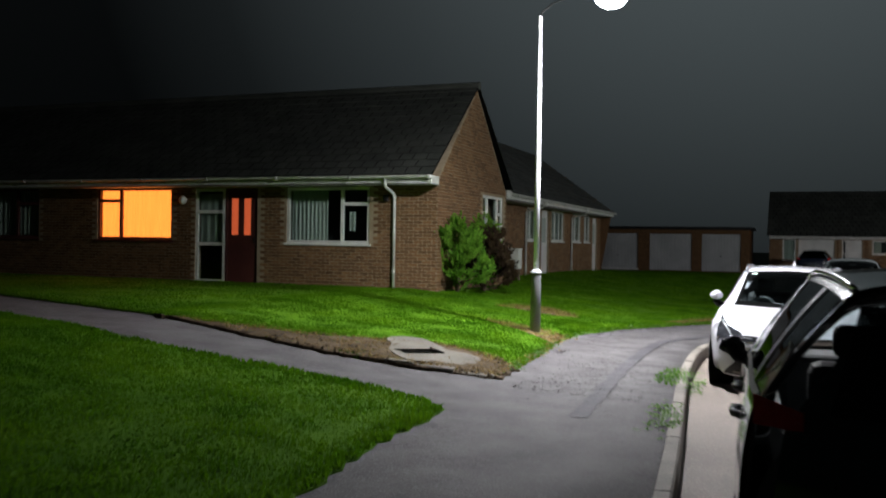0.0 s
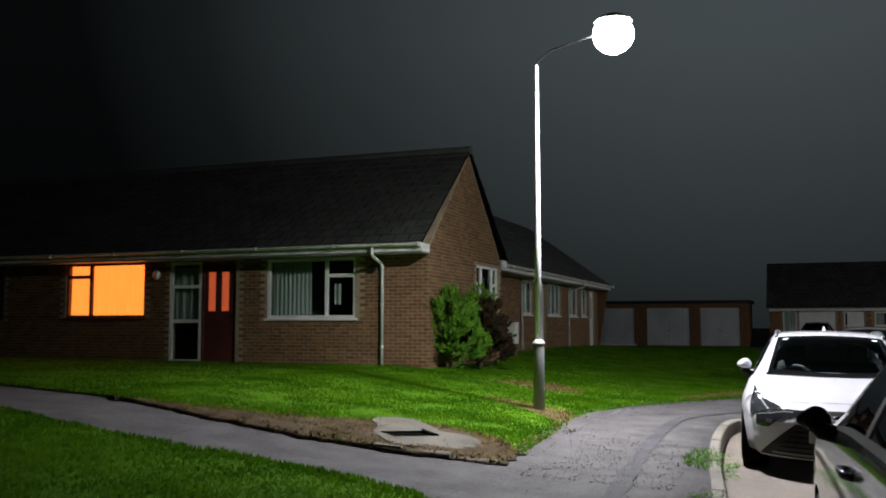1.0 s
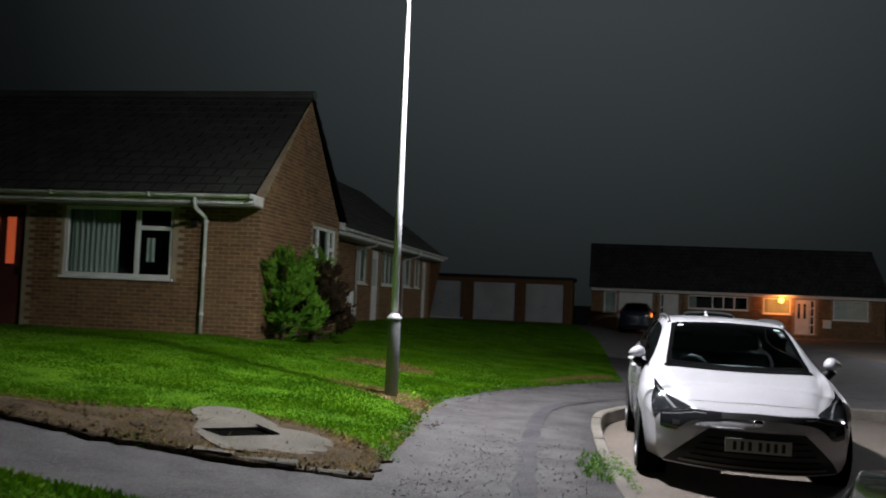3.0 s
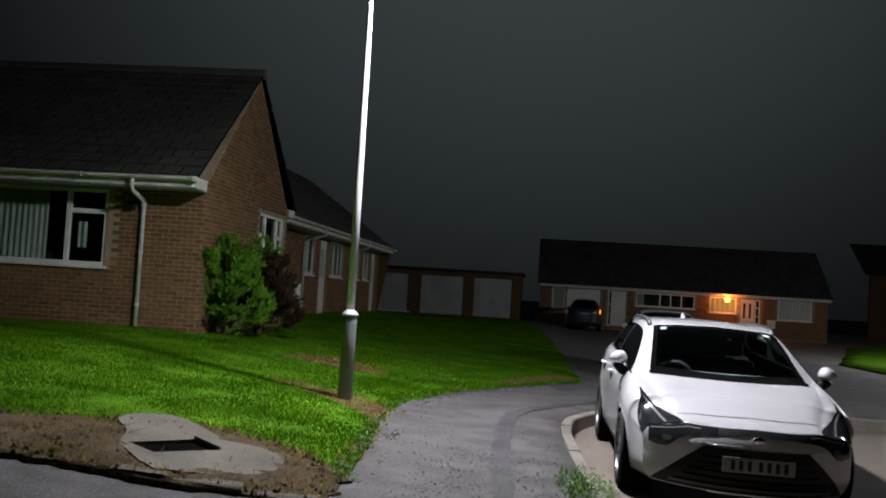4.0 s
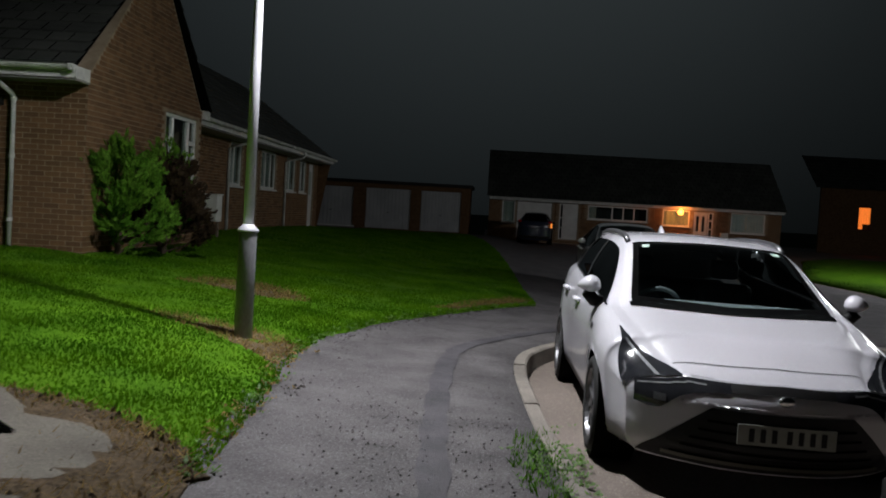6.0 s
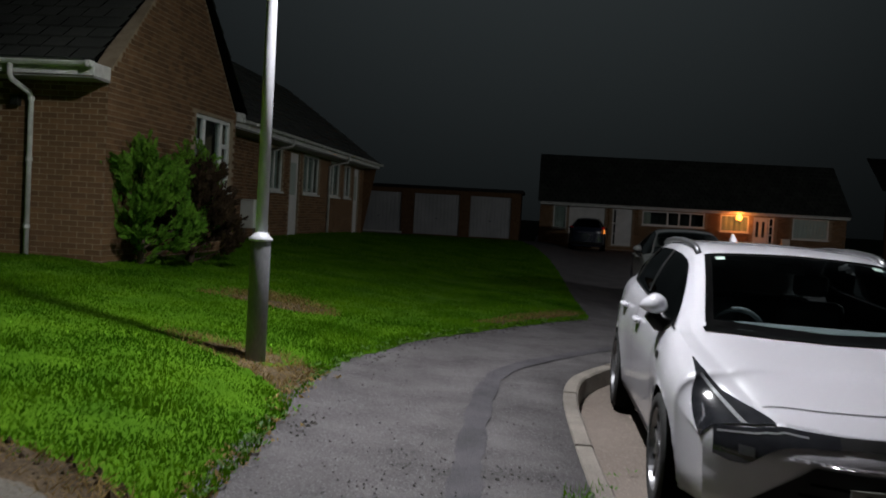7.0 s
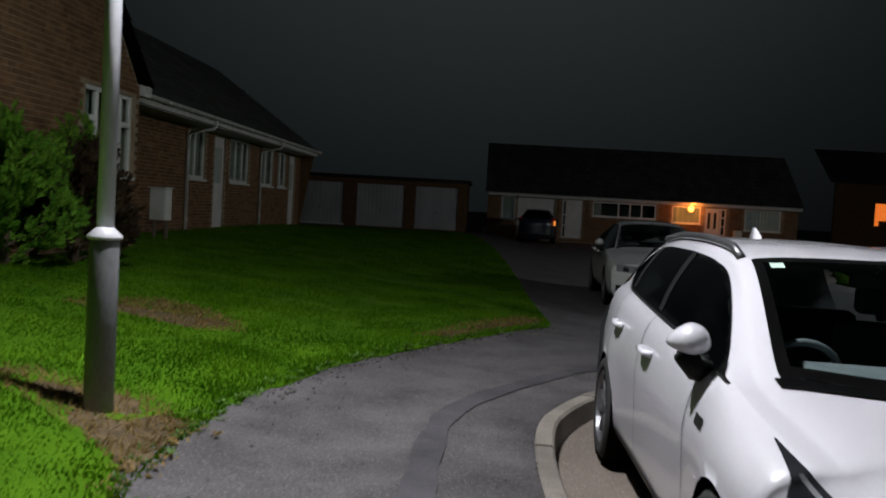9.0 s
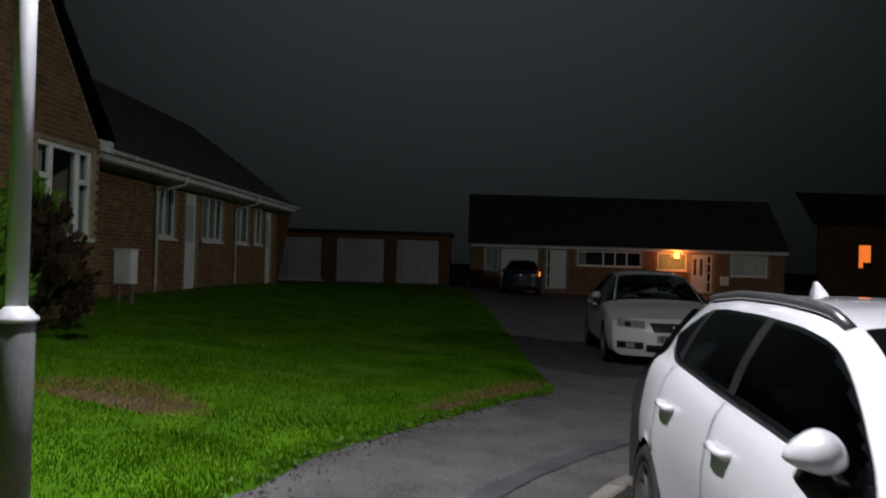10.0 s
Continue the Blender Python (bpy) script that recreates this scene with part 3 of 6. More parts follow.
def roof_slope(house, eave_a, eave_b, ridge_a, ridge_b, courses=16):
    """A tiled slope as overlapping courses of tiles."""
    ea, eb, ra, rb = (Vector(v) for v in (eave_a, eave_b, ridge_a, ridge_b))
    normal = (eb - ea).cross(ra - ea).normalized()
    if normal.z < 0:
        normal = -normal
    n = max(2, int((eb - ea).length / 0.33))
    verts, faces = [], []
    rnd = random.Random(3)
    for c in range(courses):
        f0, f1 = c / courses, min(1.0, (c + 1.25) / courses)
        for k in range(n):
            off = 0.5 if c % 2 else 0.0
            g0, g1 = min(1, (k + off) / n + 0.0006), min(1, (k + 1 + off) / n - 0.0006)
            if k == 0:
                g0 = 0.0
            j = rnd.uniform(-0.004, 0.004)
            p = [ea.lerp(eb, g0).lerp(ra.lerp(rb, g0), f0), ea.lerp(eb, g1).lerp(ra.lerp(rb, g1), f0), ea.lerp(eb, g1).lerp(ra.lerp(rb, g1), f1), ea.lerp(eb, g0).lerp(ra.lerp(rb, g0), f1)]
            lift = [0.045 + j, 0.045 + j, 0.005, 0.005]
            b = len(verts)
            verts += [tuple(q + normal * l_) for q, l_ in zip(p, lift)] + [tuple(p[0] + normal * 0.012), tuple(p[1] + normal * 0.012)]
            faces += [(b, b + 1, b + 2, b + 3), (b + 4, b + 5, b + 1, b)]
    roof = raw("roof", verts, faces, M_TILE, house, "dark concrete tiled roof slope", kind="stuff")
    if house.type == "EMPTY":
        roof.matrix_parent_inverse = house.matrix_basis.inverted()
    # near-black sheet below the tiles, shade put into its colour
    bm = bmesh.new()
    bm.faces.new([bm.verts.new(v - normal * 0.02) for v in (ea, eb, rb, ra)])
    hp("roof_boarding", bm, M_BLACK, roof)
    return roof


def gutter(house, a, b, along_x=True, ends=True):
    """A half-round gutter on a fascia board from a to b."""
    a, b = Vector(a), Vector(b)
    d = (b - a).normalized()
    side = Vector((0, -1, 0)) if along_x else Vector((1, 0, 0))
    bm = bmesh.new()
    rows = []
    prof = [(0.065 * math.cos(t_), -0.065 * math.sin(t_) - 0.01) for t_ in [math.pi * k / 8 for k in range(9)]] + [(-0.075, 0.0), (-0.075, 0.004), (0.075, 0.004)]
    for p in (a, b):
        rows.append([p + side * (x + 0.07) + Vector((0, 0, z)) for x, z in prof])
    sheet(rows, bm)
    for r in (rows[0], rows[1][::-1]):
        bm.faces.new([bm.verts.new(v) for v in r])
    g_ = hp("gutter", bm, M_GUTTER, house, "white plastic half-round gutter")
    bm = bmesh.new()
    n = max(2, int((b - a).length / 1.8))
    for k in range(n + 1):
        p = a.lerp(b, (k + 0.02) / (n + 0.04))
        c_ = p + side * 0.07 + Vector((0, 0, -0.04))
        e_ = Vector((0.03, 0.078, 0.046)) if along_x else Vector((0.078, 0.03, 0.046))
        box(bm, c_.x - e_.x, c_.x + e_.x, c_.y - e_.y, c_.y + e_.y, c_.z - e_.z, c_.z + e_.z, 0.02)
    hp("gutter_bracket", bm, M_GUTTER, g_, kind="stuff")
    lo, hi = Vector((0, 0, -0.17)), Vector((0, 0, 0.0))
    bm = bmesh.new()
    q = [a + lo, b + lo, b + hi, a + hi]
    back = -side * 0.022
    vs = [bm.verts.new(v) for v in q] + [bm.verts.new(v + back) for v in q]
    for f in ((0, 1, 2, 3), (7, 6, 5, 4), (0, 4, 5, 1), (3, 2, 6, 7), (0, 3, 7, 4), (1, 5, 6, 2)):
        bm.faces.new([vs[i] for i in f])
    hp("fascia", bm, M_GUTTER, house, "white fascia board")
    return g_


def downpipe(house, x, y, top, foot, wall, along_x=True):
    """A white downpipe with a swan neck from the gutter to the ground; wall: how far the wall lies behind the gutter."""
    out = (lambda k: (x, y + k, 0)) if along_x else (lambda k: (x - k, y, 0))
    P = lambda k, z: Vector(out(k)) + Vector((0, 0, z))
    bm = tube(bmesh.new(), [P(0, top), P(0, top - 0.16), P(0.04, top - 0.22), P(wall - 0.10, top - 0.34), P(wall - 0.055, top - 0.42), P(wall - 0.055, foot)], 0.036, 12)
    pipe = hp("downpipe", bm, M_GUTTER, house, "white plastic downpipe with a swan neck", smooth=True)
    bm = bmesh.new()
    for z in (top - 0.44, (top + foot) / 2, foot + 0.35):
        p = P(wall - 0.055, z)
        tube(bm, [p, p + Vector((0, 0, 0.05))], 0.046, 12)
    hp("pipe_clip", bm, M_GUTTER, pipe, kind="stuff")


# corner bungalow: front wall faces the side path, gable faces the road
FY, GX, BY = 17.78, -6.66, 22.84
EZ = 2.80
house1 = thing("bungalow", Matrix.Translation((-13, 20.8, 0.40)), "red-brown brick bungalow with a white gutter and an orange-lit window", "house")
MF = Matrix.Translation((-24.0, FY, 0))
OPEN1 = [(24 - 16.30, 24 - 13.90, 1.45, 2.78), (24 - 13.20, 24 - 11.38, 0.40, 2.74), (24 - 10.56, 24 - 8.36, 1.43, 2.75), (24 - 20.6, 24 - 18.3, 1.45, 2.78)]
front = hp("front_wall", wall_bm(MF, 24 + GX - 0.252, 0.1, EZ + 0.1, OPEN1), M_MORTAR, house1, "red-brown brick front wall")
MG = Matrix.Translation((GX, FY, 0)) @ Matrix.Rotation(radians(90), 4, "Z")
DEPTH = BY - FY
OPENG = [(20.90 - FY, 22.62 - FY, 1.48, 2.74)]
RIDGE = 5.42
bm = wall_bm(MG, DEPTH, 0.0, EZ + 0.1, OPENG)
tri = [MG @ Vector(v) for v in ((0, 0, EZ + 0.1), (DEPTH, 0, EZ + 0.1), (DEPTH / 2, 0, RIDGE - 0.08), (0, 0.25, EZ + 0.1), (DEPTH, 0.25, EZ + 0.1), (DEPTH / 2, 0.25, RIDGE - 0.08))]
vs = [bm.verts.new(v) for v in tri]
for f in ((0, 1, 2), (5, 4, 3), (0, 2, 5, 3), (1, 4, 5, 2)):
    bm.faces.new([vs[i] for i in f])
gable = hp("gable_wall", bm, M_MORTAR, house1, "red-brown brick gable wall")
bm = wall_bm(Matrix.Translation((-24, BY - 0.25, 0)), 24 + GX - 0.25, 0.1, EZ, [])
hp("back_wall", bm, M_MORTAR, house1)

OV = 0.50
roof_slope(house1, (GX + 0.06, FY - OV, 2.98), (-24, FY - OV, 2.98), (GX + 0.06, FY + DEPTH / 2, RIDGE), (-24, FY + DEPTH / 2, RIDGE), 14)
roof_slope(house1, (-24, BY + OV, 2.98), (GX + 0.06, BY + OV, 2.98), (-24, FY + DEPTH / 2, RIDGE), (GX + 0.06, FY + DEPTH / 2, RIDGE), 14)
bm = bmesh.new()
tube(bm, [(GX + 0.08, FY + DEPTH / 2, RIDGE + 0.0), (-24, FY + DEPTH / 2, RIDGE + 0.0)], 0.10, 10)
hp("ridge_tiles", bm, M_TILE, house1)
hp("soffit", box(bmesh.new(), -24, GX + 0.03, FY - OV + 0.03, FY - 0.003, 2.77, 2.79), M_SOFFIT, house1)
gutter(house1, (-24, FY - OV, 2.97), (GX + 0.05, FY - OV, 2.97))
hp("box_end", box(bmesh.new(), GX - 0.02, GX + 0.028, FY - OV + 0.025, FY - 0.005, 2.80, 2.97), M_GUTTER, house1, "white boxed eave end")
gutter(house1, (-24, BY + OV - 0.14, 2.97), (GX + 0.05, BY + OV - 0.14, 2.97))
hp("box_end", box(bmesh.new(), GX - 0.02, GX + 0.028, BY + 0.005, BY + OV - 0.03, 2.80, 2.97), M_GUTTER, house1, "white boxed eave end")
downpipe(house1, -7.70, FY - OV - 0.07, 2.93, 0.44, OV + 0.07)
window(house1, MF @ Matrix.Translation((24 - 16.30, 0, 1.45)), 2.40, 1.33, [0.74], [(0.065, 0.70, 1.0)], [(0.05, 0.72, 0.02, 1.30, M_ORANGE, 4), (0.72, 2.36, 0.02, 1.30, M_ORANGE, 10)], frame_mat=M_DOOR)
window(house1, MF @ Matrix.Translation((24 - 10.56, 0, 1.43)), 2.20, 1.32, [1.48], [(1.52, 2.135, 0.93)], [(0.08, 1.05, 0.02, 1.28, M_BLIND, 9), (1.62, 1.78, 0.3, 0.75, M_BLIND, 1)])
window(house1, MF @ Matrix.Translation((24 - 20.6, 0, 1.45)), 2.30, 1.33, [1.5], [(1.54, 2.235, 0.93)], [(0.08, 2.2, 0.02, 1.28, M_BLIND, 12)], frame_mat=M_DOOR)
window(house1, MG @ Matrix.Translation((20.90 - FY, 0, 1.48)), 1.72, 1.26, [0.46, 1.30], [(0.065, 0.42, 0.80), (1.34, 1.655, 0.80)], [(0.06, 0.44, 0.02, 1.22, M_BLIND, 3), (1.32, 1.66, 0.02, 1.22, M_BLIND, 2)])

# entrance: a white glazed side light beside a maroon door with two lit panes
MD = MF @ Matrix.Translation((24 - 13.20, 0, 0.42))
side = window(house1, MD, 0.86, 2.32, [], [(0.065, 0.795, 0.95), (0.065, 0.795, 1.75)], [(0.07, 0.78, 1.0, 2.2, M_BLIND, 3)], "side_light", sill=False)
bm = bmesh.new()
for d_ in ((0.875, 0.93, 0.03, 0.12, 0, 2.32), (1.765, 1.82, 0.03, 0.12, 0, 2.32), (0.93, 1.765, 0.03, 0.12, 2.26, 2.32), (0.87, 1.82, -0.02, 0.14, -0.05, 0.0)):
    box(bm, *d_, 0.005)
bmesh.ops.transform(bm, matrix=MD, verts=bm.verts)
hp("door_frame", bm, M_DOOR, house1)
bm = wall_bm(MD @ Matrix.Translation((0.935, 0.06, 0)), 0.825, 0.01, 2.25, [(0.10, 0.30, 1.18, 2.08), (0.46, 0.66, 1.18, 2.08)], 0.045)
door = hp("front_door", bm, M_DOOR, house1, "dark maroon front door with two tall panes")
for u in (0.10, 0.46):
    bm = box(bmesh.new(), u, u + 0.20, 0.02, 0.03, 1.18, 2.08)
    bmesh.ops.transform(bm, matrix=MD @ Matrix.Translation((0.935, 0.06, 0)), verts=bm.verts)
    hp("door_pane", bm, M_ORANGE_DIM, door, "dim orange-lit glass pane")
bm = box(bmesh.new(), 0.76, 0.785, -0.05, -0.01, 0.98, 1.14, 0.006)
bmesh.ops.transform(bm, matrix=MD @ Matrix.Translation((0.935, 0.06, 0)), verts=bm.verts)
hp("door_handle", bm, M_BRIGHT, door)
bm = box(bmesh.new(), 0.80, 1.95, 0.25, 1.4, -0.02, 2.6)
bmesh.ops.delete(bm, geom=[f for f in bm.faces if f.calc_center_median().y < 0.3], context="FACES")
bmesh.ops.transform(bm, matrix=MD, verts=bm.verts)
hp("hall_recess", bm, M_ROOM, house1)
hp("door_step", box(bmesh.new(), -13.25, -11.3, FY - 0.42, FY - 0.003, 0.36, 0.415, 0.01), M_SLAB, house1)
bm = lathe(bmesh.new(), [(0.02, -0.02), (0.09, -0.01), (0.115, 0.05), (0.09, 0.10), (0.03, 0.12)], 16)
bmesh.ops.transform(bm, matrix=Matrix.Translation((-13.55, FY - 0.004, 2.46)) @ Matrix.Rotation(radians(90), 4, "X"), verts=bm.verts)
hp("wall_lamp", bm, M_UPVC, house1, "unlit round white wall lamp", smooth=True)
bm = box(bmesh.new(), -7.98, -7.86, FY - 0.10, FY - 0.005, 2.42, 2.56, 0.01)
hp("alarm_box", bm, M_TRIM, house1)

# terrace behind, set back from the gable
RX, RY0, RY1 = -7.78, 22.9, 41.0
terrace = thing("terrace_bungalows", Matrix.Translation((-11, 32, 0.35)), "dim row of brick bungalows with white windows and a long gutter", "house")
MR = Matrix.Translation((RX, RY0, 0)) @ Matrix.Rotation(radians(90), 4, "Z")
yy = lambda v: v - RY0
WIN = [(28.85, 29.95, 1.62, 2.78), (32.1, 33.95, 1.62, 2.78), (35.5, 36.9, 1.62, 2.78), (37.6, 38.7, 1.62, 2.78)]
DOORS = [(30.7, 31.65), (39.3, 40.2)]
OPENR = [(yy(a), yy(b), c, d) for a, b, c, d in WIN] + [(yy(a), yy(b), 0.36, 2.72) for a, b in DOORS]
rw = hp("front_wall", wall_bm(MR, RY1 - RY0, -0.1, EZ + 0.1, OPENR), M_MORTAR, terrace, "red-brown brick front wall")
for a, b, c, d in WIN:
    window(terrace, MR @ Matrix.Translation((yy(a), 0, c)), b - a, d - c, [(b - a) * 0.38] if b - a < 1.5 else [0.6, 1.25], [], [(0.05, b - a - 0.05, 0.02, d - c - 0.04, M_BLIND, 7)])
for k, (a, b) in enumerate(DOORS):
    m = MR @ Matrix.Translation((yy(a), 0.05, 0.36))
    bm = wall_bm(m, b - a, 0.0, 2.36, [(0.15, b - a - 0.15, 1.2, 2.1)], 0.05)
    d_ = hp("front_door", bm, M_WHITEDOOR, terrace, "pale front door with a glazed upper panel")
    bm = box(bmesh.new(), 0.15, b - a - 0.15, 0.02, 0.03, 1.2, 2.1)
    bmesh.ops.transform(bm, matrix=m, verts=bm.verts)
    hp("door_pane", bm, M_BLIND, d_)
hp("soffit", box(bmesh.new(), RX + 0.003, RX + 0.57, RY0 + 0.46, RY1 + 0.1, 2.80, 2.82), M_SOFFIT, terrace)
gutter(terrace, (RX + 0.60, 23.40, 3.0), (RX + 0.60, RY1 + 0.1, 3.0), False)
roof_slope(terrace, (RX + 0.60, 23.38, 3.01), (RX + 0.60, RY1 + 0.15, 3.01), (RX - 3.3, 23.38, 5.8), (RX - 3.3, RY1 + 0.15, 5.8), 14)
bm = bmesh.new()
bm.faces.new([bm.verts.new(v) for v in ((RX + 0.5, RY1, 2.9), (RX, RY1, 0), (RX - 7, RY1, 0), (RX - 7, RY1, 2.9), (RX - 3.3, RY1, 5.75))])
hp("end_wall", bm, M_BRICK, terrace)
for y in (28.55, 35.15):
    downpipe(terrace, RX + 0.67, y, 2.96, 0.32, 0.67, False)

# meter cabinet on a post
cab = thing("meter_cabinet", pose(-7.00, 24.95, ground_z(-7.0, 24.95) + 0.03, 0, 0, -14), "off-white meter cabinet on short timber legs", "cabinet")
boxed("cabinet_body", (-0.165, 0.165, -0.11, 0.11, 0.34, 0.92), M_BOX, cab, bevel=0.012)
boxed("cabinet_door", (-0.145, 0.145, -0.125, -0.113, 0.37, 0.89), M_BOX, cab, bevel=0.004)
boxed("cabinet_roof", (-0.185, 0.185, -0.14, 0.13, 0.923, 0.948), M_BOX, cab, bevel=0.006)
for u in (-0.13, 0.13):
    boxed("leg", (u - 0.025, u + 0.025, -0.03, 0.03, -0.06, 0.338), M_WOOD, cab, bevel=0.004)

# garages at the end of the lawn
gar = thing("garage_block", Matrix.Translation((-7.5, 61, -0.06)), "flat-roofed brick garage block with pale doors", "garage")
MGa = Matrix.Translation((-15.4, 59.2, 0))
DG = [(-11.75, -9.05), (-8.30, -5.62), (-5.0, -2.62)]
OPENGA = [(a + 15.4, b + 15.4, -0.02, 2.34) for a, b in DG] + [(0.4, 2.9, -0.02, 2.34)]
gw = hp("front_wall", wall_bm(MGa, 13.3, -0.3, 2.62, OPENGA), M_BRICK, gar)
DG.append((-15.0, -12.5))
for a, b in DG:
    prof = []
    for k in range(12):
        w, u = (b - a) / 12, a + k * (b - a) / 12
        prof += [(u, 59.34), (u + 0.02, 59.34), (u + 0.04, 59.305), (u + w - 0.02, 59.305)]
    prof += [(b, 59.34), (b, 59.38), (a, 59.38), (a, 59.34)]
    bm = sheet([[(x, y, z) for x, y in prof] for z in (-0.05, 2.34)])
    d_ = hp("garage_door", bm, M_GARAGE, gar, "pale ribbed up-and-over door")
    hp("handle", box(bmesh.new(), (a + b) / 2 - 0.06, (a + b) / 2 + 0.06, 59.26, 59.304, 0.9, 0.94, 0.008), M_TRIM, d_)
hp("flat_roof", box(bmesh.new(), -15.6, -1.95, 59.0, 64.2, 2.623, 2.80), M_TRIM, gar)
hp("side_wall", box(bmesh.new(), -2.35, -2.1, 59.453, 64.0, -0.3, 2.62), M_BRICK, gar)
low = thing("low_wall", Matrix.Translation((-11, 56.9, -0.1)), "low pale concrete edging wall before the garages", "wall")
boxed("coping", (-2.6, 2.4, -0.12, 0.12, 0.13, 0.20), M_UPVC, low, bevel=0.01)
boxed("wall_base", (-2.6, 2.4, -0.10, 0.10, -0.2, 0.127), M_CONC, low)

# bungalow across the end of the close
FB = 60.4
farh = thing("bungalow", Matrix.Translation((8, 63, -0.1)), "long brick bungalow with white doors and an orange porch lamp", "house")
MB = Matrix.Translation((-0.95, FB, 0))
sc = lambda x: x + 0.95
WB = [(-0.15, 0.62, 0.75, 2.10), (0.75, 2.85, -0.1, 2.12), (3.30, 4.42, -0.08, 2.08), (5.0, 8.55, 1.22, 2.05), (9.45, 11.05, 1.10, 2.06), (11.3, 12.45, -0.08, 2.02), (13.5, 15.5, 0.88, 2.08)]
bw = hp("front_wall", wall_bm(MB, 17.4, -0.4, 2.16, [(sc(a), sc(b), c, d) for a, b, c, d in WB]), M_MORTAR, farh)
far_faces = bricks(MB, 17.4, -0.3, 2.14, [(sc(a), sc(b), c, d) for a, b, c, d in WB])
hp("garage_door", box(bmesh.new(), 0.77, 2.83, FB + 0.1, FB + 0.14, -0.1, 2.11), M_WHITEDOOR, farh)
window(farh, Matrix.Translation((-0.15, FB, 0.75)), 0.77, 1.35, [], [], [(0.06, 0.7, 0.05, 1.3, M_BLIND, 2)])
bm = bmesh.new()
box(bm, 3.56, 4.40, FB + 0.06, FB + 0.11, -0.08, 2.07)
for r_ in (0.15, 0.85, 1.5):
    box(bm, 3.66, 4.30, FB + 0.04, FB + 0.065, r_, r_ + 0.45, 0.01)
d_ = hp("front_door", bm, M_WHITEDOOR, farh, "white panelled front door")
window(farh, Matrix.Translation((3.30, FB, -0.08)), 0.25, 2.14, [], [(0.06, 0.19, 0.7), (0.06, 0.19, 1.3)], None, "side_light", sill=False)
window(farh, Matrix.Translation((5.0, FB, 1.22)), 3.55, 0.83, [1.45, 2.1, 2.75], [], [(0.1, 0.5, 0.05, 0.78, M_BLIND, 2)])
window(farh, Matrix.Translation((9.45, FB, 1.10)), 1.60, 0.96, [], [], [(0.05, 1.55, 0.05, 0.92, M_BLIND, 5)])
hp("front_door", wall_bm(Matrix.Translation((11.3, FB + 0.06, -0.08)), 0.82, 0, 2.09, [(0.16, 0.32, 0.95, 1.85), (0.5, 0.66, 0.95, 1.85)], 0.05), M_WHITEDOOR, farh, "white front door with two tall panes")
window(farh, Matrix.Translation((12.15, FB, -0.08)), 0.30, 2.09, [], [(0.06, 0.24, 0.6), (0.06, 0.24, 1.1), (0.06, 0.24, 1.6)], None, "side_light", sill=False)
# flat near-black sheet in place of the hall's shade
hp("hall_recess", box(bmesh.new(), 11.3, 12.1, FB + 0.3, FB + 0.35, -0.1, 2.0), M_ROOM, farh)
window(farh, Matrix.Translation((13.5, FB, 0.88)), 2.0, 1.2, [], [], [(0.05, 1.95, 0.03, 1.16, M_UPVC, 10)])
gutter(farh, (-0.95, FB - 0.45, 2.28), (16.5, FB - 0.45, 2.28))
hp("soffit", box(bmesh.new(), -0.95, 16.5, FB - 0.42, FB - 0.003, 2.105, 2.125), M_SOFFIT, farh)
roof_slope(farh, (-1.1, FB - 0.48, 2.30), (16.6, FB - 0.48, 2.30), (-1.1, FB + 3.6, 5.3), (16.6, FB + 3.6, 5.3), 12)
for x in (-0.95, 16.45):
    bm = bmesh.new()
    bm.faces.new([bm.verts.new(v) for v in ((x, FB, -0.3), (x, FB + 7.2, -0.3), (x, FB + 7.2, 2.2), (x, FB + 3.6, 5.2), (x, FB, 2.2))])
    hp("end_wall", bm, M_BRICK, farh)
# globe oversized so that it takes in the lamp's halo
bm = lathe(bmesh.new(), [(0.02, -0.16), (0.11, -0.13), (0.165, 0.0), (0.11, 0.13), (0.03, 0.16)], 16)
bmesh.ops.translate(bm, verts=bm.verts, vec=(10.45, FB - 0.22, 1.93))
pl = hp("porch_lamp", bm, M_PORCH, farh, "glowing orange porch lamp", smooth=True)
hp("lamp_bracket", box(bmesh.new(), 10.41, 10.49, FB - 0.07, FB - 0.003, 1.86, 2.00), M_TRIM, pl)
hp("meter_box", box(bmesh.new(), 12.9, 13.35, FB - 0.2, FB - 0.004, 0.35, 0.85, 0.01), M_BOX, farh)

# house far to the side with one lit window
sideh = thing("house", Matrix.Translation((28, 78, -0.2)), "dark distant house with an orange-lit window", "house")
MS = Matrix.Translation((24, 75.5, 0))
hp("front_wall", wall_bm(MS, 10, -0.4, 4.6, [(2.85, 3.85, 1.55, 3.3)]), M_BRICK, sideh)
window(sideh, MS @ Matrix.Translation((2.85, 0, 1.55)), 1.0, 1.75, [], [], [(0.05, 0.42, 0.0, 1.7, M_ORANGE, 2), (0.40, 0.95, 0.45, 1.7, M_ORANGE, 3)], frame_mat=M_DOOR)
roof_slope(sideh, (23.5, 75.1, 4.6), (34.5, 75.1, 4.6), (23.5, 79, 7.2), (34.5, 79, 7.2), 10)

